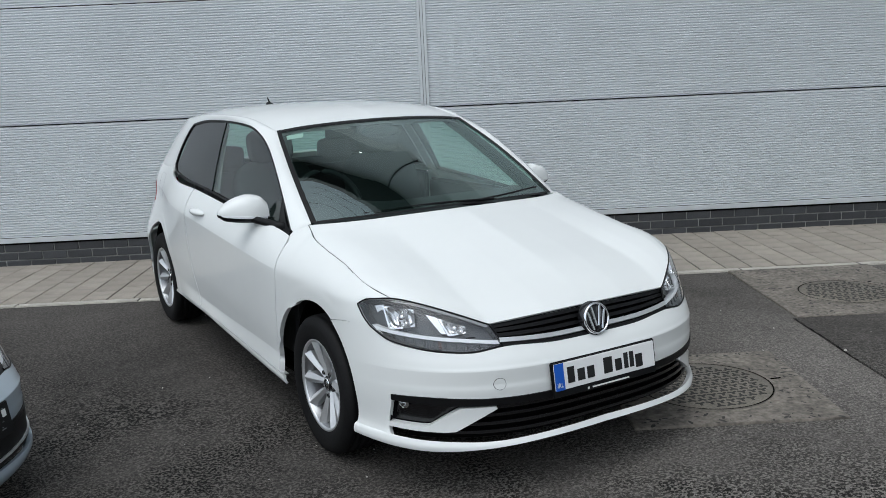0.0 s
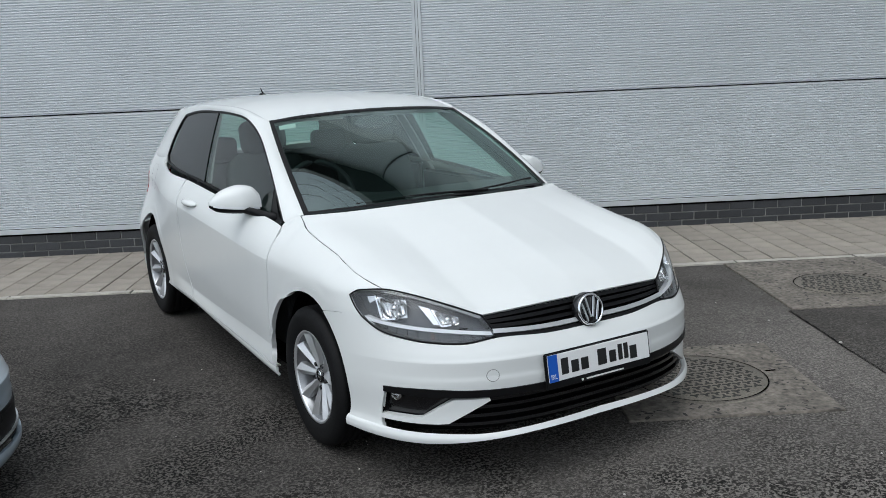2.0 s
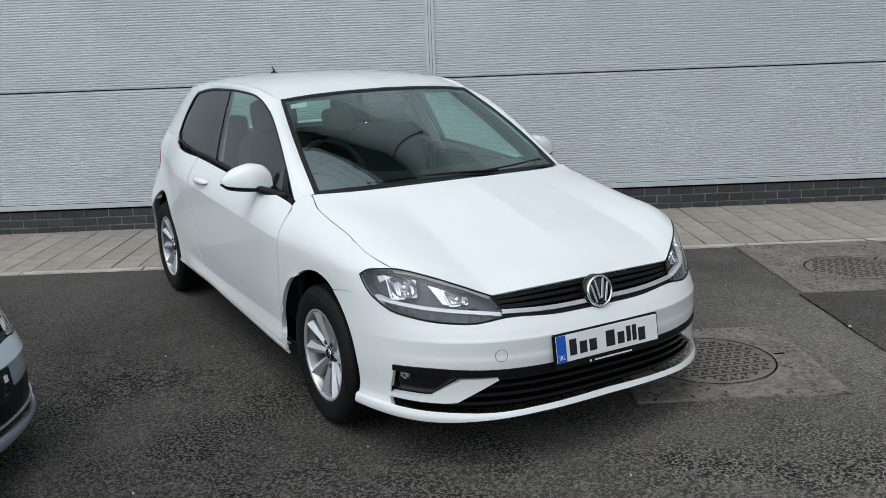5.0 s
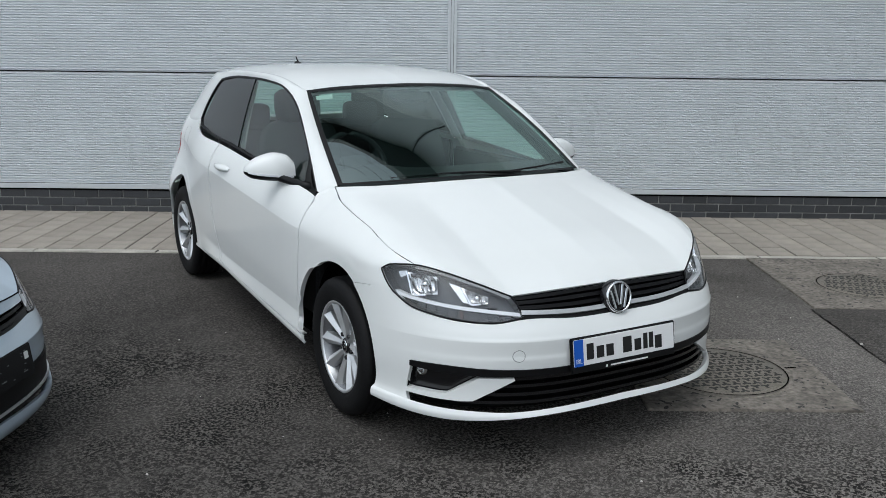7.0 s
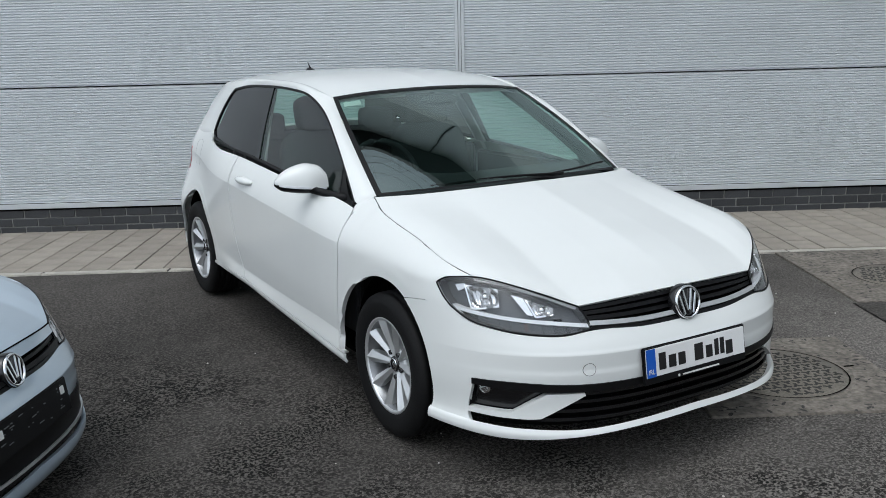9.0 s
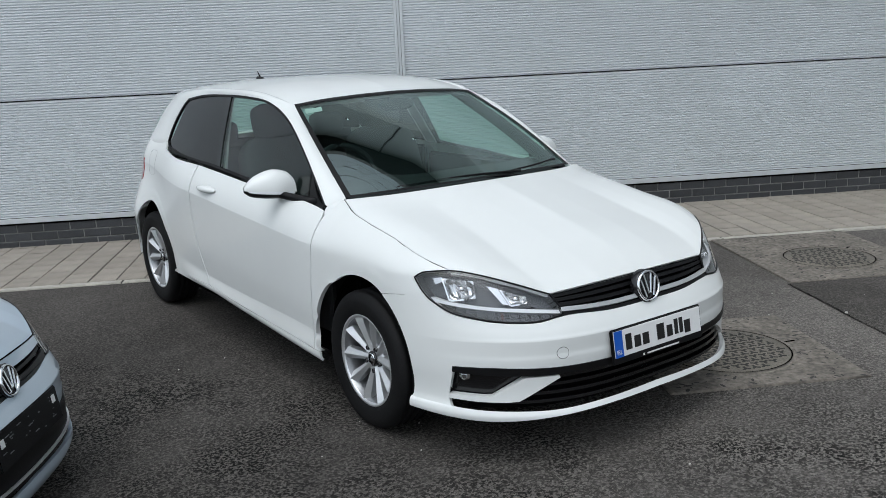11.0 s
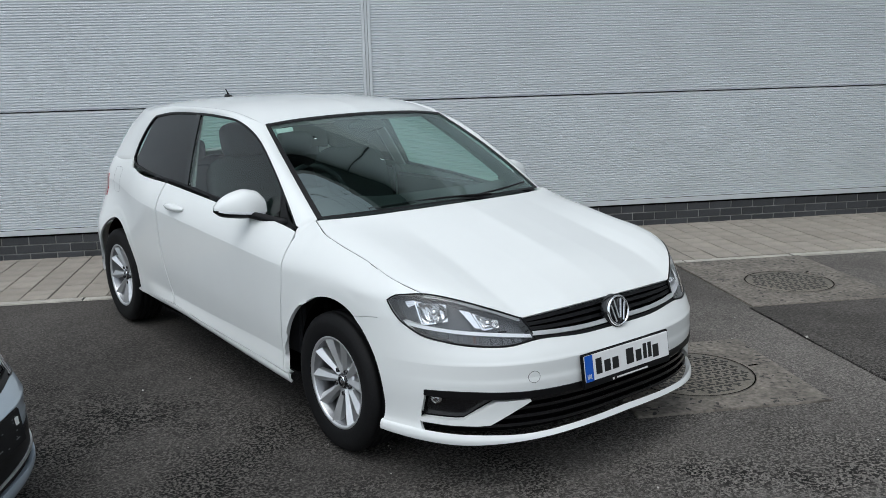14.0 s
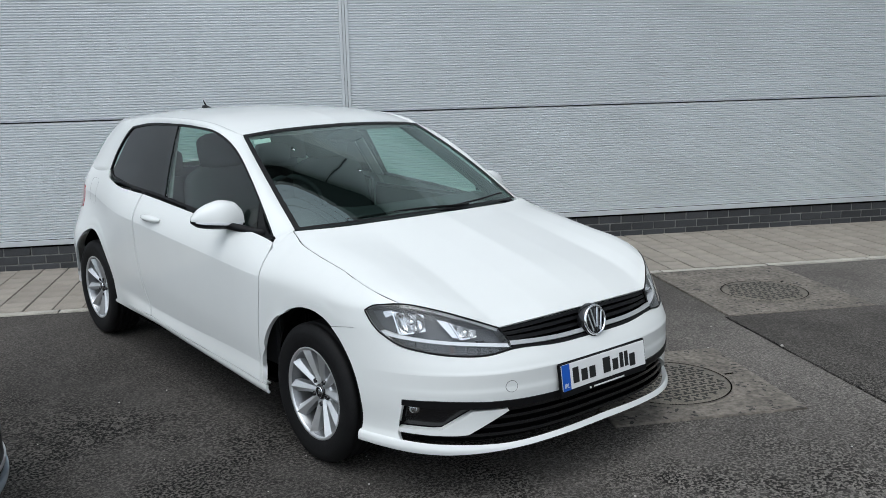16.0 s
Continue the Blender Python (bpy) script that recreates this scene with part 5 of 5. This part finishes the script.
# pale band high on the wall, dark eaves on top, and cables strung over the yard (they show in the glass)
FASCIA = material("charcoal_fascia", (0.02, 0.021, 0.023), 0.6, stain=0.1)
blocks("head_band", -16.0, 16, WALL - 0.004, WALL + 0.05, 5.45, 5.82, LABEL, 0.005, "pale trim band high on the wall")
UPPER = material("pale_grey_wall_panel", (0.50, 0.52, 0.52), 0.55, stain=0.08, stain_scale=0.6)
blocks("upper_wall", -16.0, 16, WALL + 0.02, WALL + 0.3, 5.82, 9.10, UPPER, 0.005, "plain pale grey upper wall")
# unseen wall, added to block light from the right end of the cladding
blocks("wall_return", 6.2, 6.5, -10, WALL - 0.004, -0.3, 8.0, UPPER, 0.005, "unseen grey wall added to shade the yard's right side")
blocks("fascia", -16.0, 16, WALL - 0.95, WALL + 0.3, 9.10, 9.60, FASCIA, 0.01, "charcoal eaves box along the roof edge")
tube("downpipe", [(0.94, WALL - 0.03, 5.86), (0.94, WALL - 0.03, 9.08)], 0.022, FASCIA, None, "", n=10).matrix_world = YARD
tagged(bpy.data.objects["downpipe"], "slim charcoal downpipe high on the wall", "downpipe")
LAMPGLOW = bpy.data.materials.new("lit_lamp_glass")
LAMPGLOW.use_nodes = True
LAMPGLOW.node_tree.nodes["Principled BSDF"].inputs["Emission Color"].default_value = (1.0, 0.98, 0.94, 1)
LAMPGLOW.node_tree.nodes["Principled BSDF"].inputs["Emission Strength"].default_value = 9.0
for u in (-0.07, 1.40):
    lamp = tagged(new("wall_lamp"), "small round lit lamp high on the wall", "wall lamp", "lamps high on the wall")
    v, f = lathe([(0.0, 0.0), (0.0, 0.05), (0.03, 0.05), (0.045, 0.042), (0.045, 0.034)], 24)
    link("housing", v, f, FASCIA, lamp)
    v, f = lathe([(0.048, 0.0), (0.046, 0.024), (0.040, 0.034)], 24)
    link("lamp_glass", v, f, LAMPGLOW, lamp, "lit white lamp glass")
    lamp.matrix_world = YARD @ pose(u, WALL + 0.02, 6.5, 0, 0, -90)
cables = tagged(new("overhead_cables"), "three thin black cables strung over the yard", "cable")
for v0, z0 in ((1.30, 6.25), (1.52, 6.25), (1.72, 6.25)):
    tube("cable", [(u, v0, z0 - 0.35 + 0.00125 * u ** 2) for u in np.linspace(-15.9, 15.9, 50)], 0.0045, BLACK, cables, n=6)
cables.matrix_world = YARD

for u in (-15.8, 15.8):
    blocks("cable_bracket", u - 0.03, u + 0.03, 1.2, WALL + 0.02, 6.2, 6.28, FASCIA, 0.005, "charcoal bracket that carries the cables")

# concrete patches with round iron covers


def patch(u0, u1, v0, v1, c, r, lug):
    lay(blocks("concrete_patch", u0, u1, v0, v1, -0.05, 0.006, PATCH, 0.003, "pale worn concrete patch round an iron cover"))
    cover = tagged(new("manhole_cover"), "round cast iron cover with a raised tread pattern", "manhole cover", "iron covers in the yard")
    v, f = lathe([(0.011, 0.0), (0.011, r - 0.010), (0.004, r - 0.005)], 64)
    swap = lambda a: np.stack([a[:, 1], a[:, 2], a[:, 0]], -1)
    link("lid", swap(v), f, IRON, cover)
    v, f = lathe([(0.0114, r - 0.004), (0.0114, r + 0.003)], 64)
    link("rim_gap", swap(v), f, VOID, cover, "dark gap round the lid")
    v, f = lathe([(0.005, r + 0.004), (0.010, r + 0.007), (0.010, r + 0.022), (0.004, r + 0.026)], 64)
    link("frame", swap(v), f, PATCH, cover)
    boxes("lifting_lug", [((r + 0.045, 0.0, 0.006), (0.080, 0.014, 0.005))], VOID, cover, bevel=0.002)
    verts, faces = [], []
    step = 0.052
    k = int(r / step) + 1
    for i in range(-k, k + 1):
        for j in range(-k, k + 1):
            x, y = (i + 0.5 * (j % 2)) * step, j * step * 0.87
            if math.hypot(x, y) > r - 0.035:
                continue
            a0 = (j % 2) * math.pi
            for q in range(3):
                a = a0 + q * 2 * math.pi / 3 + math.pi / 2
                c1, s1 = math.cos(a), math.sin(a)
                b = len(verts)
                for d, w, h in ((0.0, 0.0055, 0.0125), (0.024, 0.0050, 0.0125)):
                    for e in (-1, 1):
                        verts.append((x + d * c1 - e * w * s1, y + d * s1 + e * w * c1, h))
                        verts.append((x + d * c1 - e * w * 1.5 * s1, y + d * s1 + e * w * 1.5 * c1, 0.0105))
                faces += [(b, b + 2, b + 6, b + 4), (b + 1, b, b + 4, b + 5), (b + 2, b + 3, b + 7, b + 6), (b + 4, b + 6, b + 7, b + 5)]
    a = radians(8 - lug)
    verts = [(x * math.cos(a) - y * math.sin(a), x * math.sin(a) + y * math.cos(a), z) for x, y, z in verts]
    link("tread", verts, faces, IRONDARK, cover, smooth=False)
    cover.matrix_world = YARD @ pose(c[0], c[1], DROP + FALL * c[1], math.degrees(FALL), 0, 0) @ pose(0, 0, 0, 0, 0, lug)


# smoother asphalt beyond the seam
ys = np.linspace(-9, 1.209, 60)
edge = [2.016 - 0.0125 * v + 0.012 * noise.noise((v * 3.1, 4.0, 0.0)) for v in ys]
verts = [p for v, e in zip(ys, edge) for p in ((e, v, 0.0015), (12.0, v, 0.0015))] + [p for v, e in zip(ys, edge) for p in ((e, v, -0.03), (12.0, v, -0.03))]
newer = tagged(link("ground_beyond_seam", verts, [(2 * i, 2 * i + 1, 2 * i + 3, 2 * i + 2) for i in range(59)] + [(2 * i, 2 * i + 2, 122 + 2 * i, 120 + 2 * i) for i in range(59)], NEWER, smooth=False), "smoother grey asphalt beyond a seam", kind="structure")
lay(newer)
patch(0.641, 1.616, -0.362, 0.608, (1.106, 0.117), 0.324, 8)
patch(2.034, 3.10, 1.209, KERB - 0.018, (2.576, 1.737), 0.30, 40)

# seam where newer asphalt meets the old, and scattered grit
vs = np.linspace(1.189, -3.2, 150)
mid = [2.016 - 0.0125 * v + 0.012 * noise.noise((v * 3.1, 4.0, 0.0)) + 0.006 * noise.noise((v * 17.0, 1.0, 0.0)) for v in vs]
half = [0.001 + 0.006 * abs(noise.noise((v * 9.0, 7.0, 0.0))) for v in vs]
verts = [p for m, h, v in zip(mid, half, vs) for p in ((m - h, v, 0.0045), (m + h, v, 0.0045))]
seam = tagged(link("asphalt_seam", verts, [(2 * i, 2 * i + 2, 2 * i + 3, 2 * i + 1) for i in range(149)], VOID), "dark cracked seam in the asphalt", kind="structure")
lay(seam)
# dark pocks worn into the concrete patches
rnd = random.Random(23)
verts, faces = [], []
for u0, u1, v0, v1, n in ((0.65, 1.605, -0.352, 0.598, 210), (2.05, 3.09, 1.22, 2.49, 240)):
    for k in range(n):
        x, y, r, a = rnd.uniform(u0, u1), rnd.uniform(v0, v1), rnd.uniform(0.005, 0.016), rnd.uniform(0, 3.1)
        if math.hypot(x - 1.106, y - 0.117) < 0.337 or math.hypot(x - 2.576, y - 1.737) < 0.315:
            continue
        b = len(verts)
        for q in range(7):
            t = 2 * math.pi * q / 7
            rr = r * rnd.uniform(0.6, 1.2)
            p, s = rr * 1.5 * math.cos(t), rr * 0.6 * math.sin(t)
            verts.append((x + p * math.cos(a) - s * math.sin(a), y + p * math.sin(a) + s * math.cos(a), 0.0067))
        faces.append(tuple(range(b, b + 7)))
lay(tagged(link("pock_marks", verts, faces, IRONDARK, smooth=False), "dark pock marks worn into the concrete", kind="stuff"))
GRIT = material("pale_grit", (0.42, 0.40, 0.37), 0.9, grain=0.2, scale=200, jitter=0.3)
verts, faces = [], []
for k in range(70):
    x, y = rnd.uniform(-2.8, 4.5), rnd.uniform(-2.5, 2.45)
    r = rnd.uniform(0.002, 0.0055) if k else 0.011
    if k == 0:
        x, y = 2.019, 0.55
    b = len(verts)
    for dz, q in ((0.0, 1.0), (r * 0.9, 0.6)):
        verts += [(x + r * q * math.cos(t + k) * rnd.uniform(0.7, 1.3), y + r * q * math.sin(t + k), dz) for t in (0.0, 1.3, 2.5, 3.8, 5.0)]
    faces += [(b + i, b + (i + 1) % 5, b + 5 + (i + 1) % 5, b + 5 + i) for i in range(5)] + [tuple(b + 5 + i for i in range(5))]
lay(tagged(link("grit", verts, faces, GRIT, smooth=False), "scattered pale grit and small stones", kind="stuff"))

# kerb edging and pavers
u = -7.0
i = 0
kerb = tagged(new("kerb"), "pale flush concrete edging along the pavement", kind="structure")
while u < 9.0:
    w = 0.915
    ob = boxes("edging", [((0, 0, -0.05), (w - 0.005, 0.086, 0.125))], EDGING, kerb, "", 0.006)
    ob.location = (u + w / 2, KERB + 0.042, -0.005 + 0.0015 * math.sin(i * 2.3))
    u += w
    i += 1
kerb.matrix_world = YARD
pavement = tagged(new("pavement"), "grey concrete block paving along the wall", kind="structure")
rnd = random.Random(3)


def paver_mesh():
    bm = bmesh.new()
    bmesh.ops.create_cube(bm, size=1, matrix=Matrix.Diagonal((0.1915, 0.3915, 0.06, 1)))
    bmesh.ops.bevel(bm, geom=[e for e in bm.edges if all(v.co.z > 0 for v in e.verts)], offset=0.003, segments=1, affect="EDGES")
    me = bpy.data.meshes.new("paver")
    bm.to_mesh(me)
    bm.free()
    me.materials.append(PAVER)
    return me


PM = paver_mesh()
v_in = KERB + 0.092
starts = [(-2.48 - 0.204 * k, 0.204, k % 2 == 0) for k in range(1, 14)] + [(-2.48 + 0.204 * k, 0.204, k % 2 == 1) for k in range(11)]
starts += [(2.06 + 0.2 * k, 0.2, k % 2 == 1) for k in range(-11, 25)]
for u, w, even in starts:
    v, ln = v_in, 0.28 if even else 0.41
    while v < WALL - 0.02:
        end = min(v + ln, WALL + 0.02)
        ob = new("paver", PM)
        ob.parent = pavement
        ob.location = (u + w / 2, (v + end) / 2, -0.022 + rnd.uniform(-0.0015, 0.0015))
        ob.scale = ((w - rnd.choice((0.005, 0.007, 0.011))) / 0.1915, (end - v - rnd.choice((0.004, 0.006, 0.012))) / 0.3915, 1)
        ob.rotation_euler = (rnd.uniform(-0.004, 0.004), rnd.uniform(-0.004, 0.004), rnd.uniform(-0.004, 0.004))
        v, ln = end, 0.4
pavement.matrix_world = YARD

# charcoal bricks, three courses in stretcher bond
bricks = tagged(new("brick_courses"), "charcoal brick plinth with pale mortar", kind="structure")
bm = bmesh.new()
bmesh.ops.create_cube(bm, size=1, matrix=Matrix.Diagonal((0.215, 0.10, 0.065, 1)))
bmesh.ops.bevel(bm, geom=bm.edges[:], offset=0.003, segments=1, affect="EDGES")
BM = bpy.data.meshes.new("brick")
bm.to_mesh(BM)
bm.free()
BM.materials.append(BRICK)
for row in range(3):
    for k in range(57):
        ob = new("brick", BM)
        ob.parent = bricks
        ob.location = (-4.896 + 0.2255 * k + (0.113 if row == 1 else 0.0), WALL + 0.048 + rnd.uniform(-0.001, 0.001), 0.172 - 0.075 * row)
bricks.matrix_world = YARD

# ---- cars ----
white_car = make_car("hatchback_car", WHITE, "clean white three-door hatchback parked at an angle")
white_car.matrix_world = pose(-0.008, 0, 0) @ Matrix.Diagonal((0.990, 1, 1, 1))
silver_car = make_car("hatchback_car", SILVER, "silver blue hatchback with an empty plate holder", plated=False)
silver_car.matrix_world = pose(-2.82, 0.515, -0.022, 0, 0, 54.0) @ Matrix.Diagonal((0.90, 0.90, 0.91, 1))
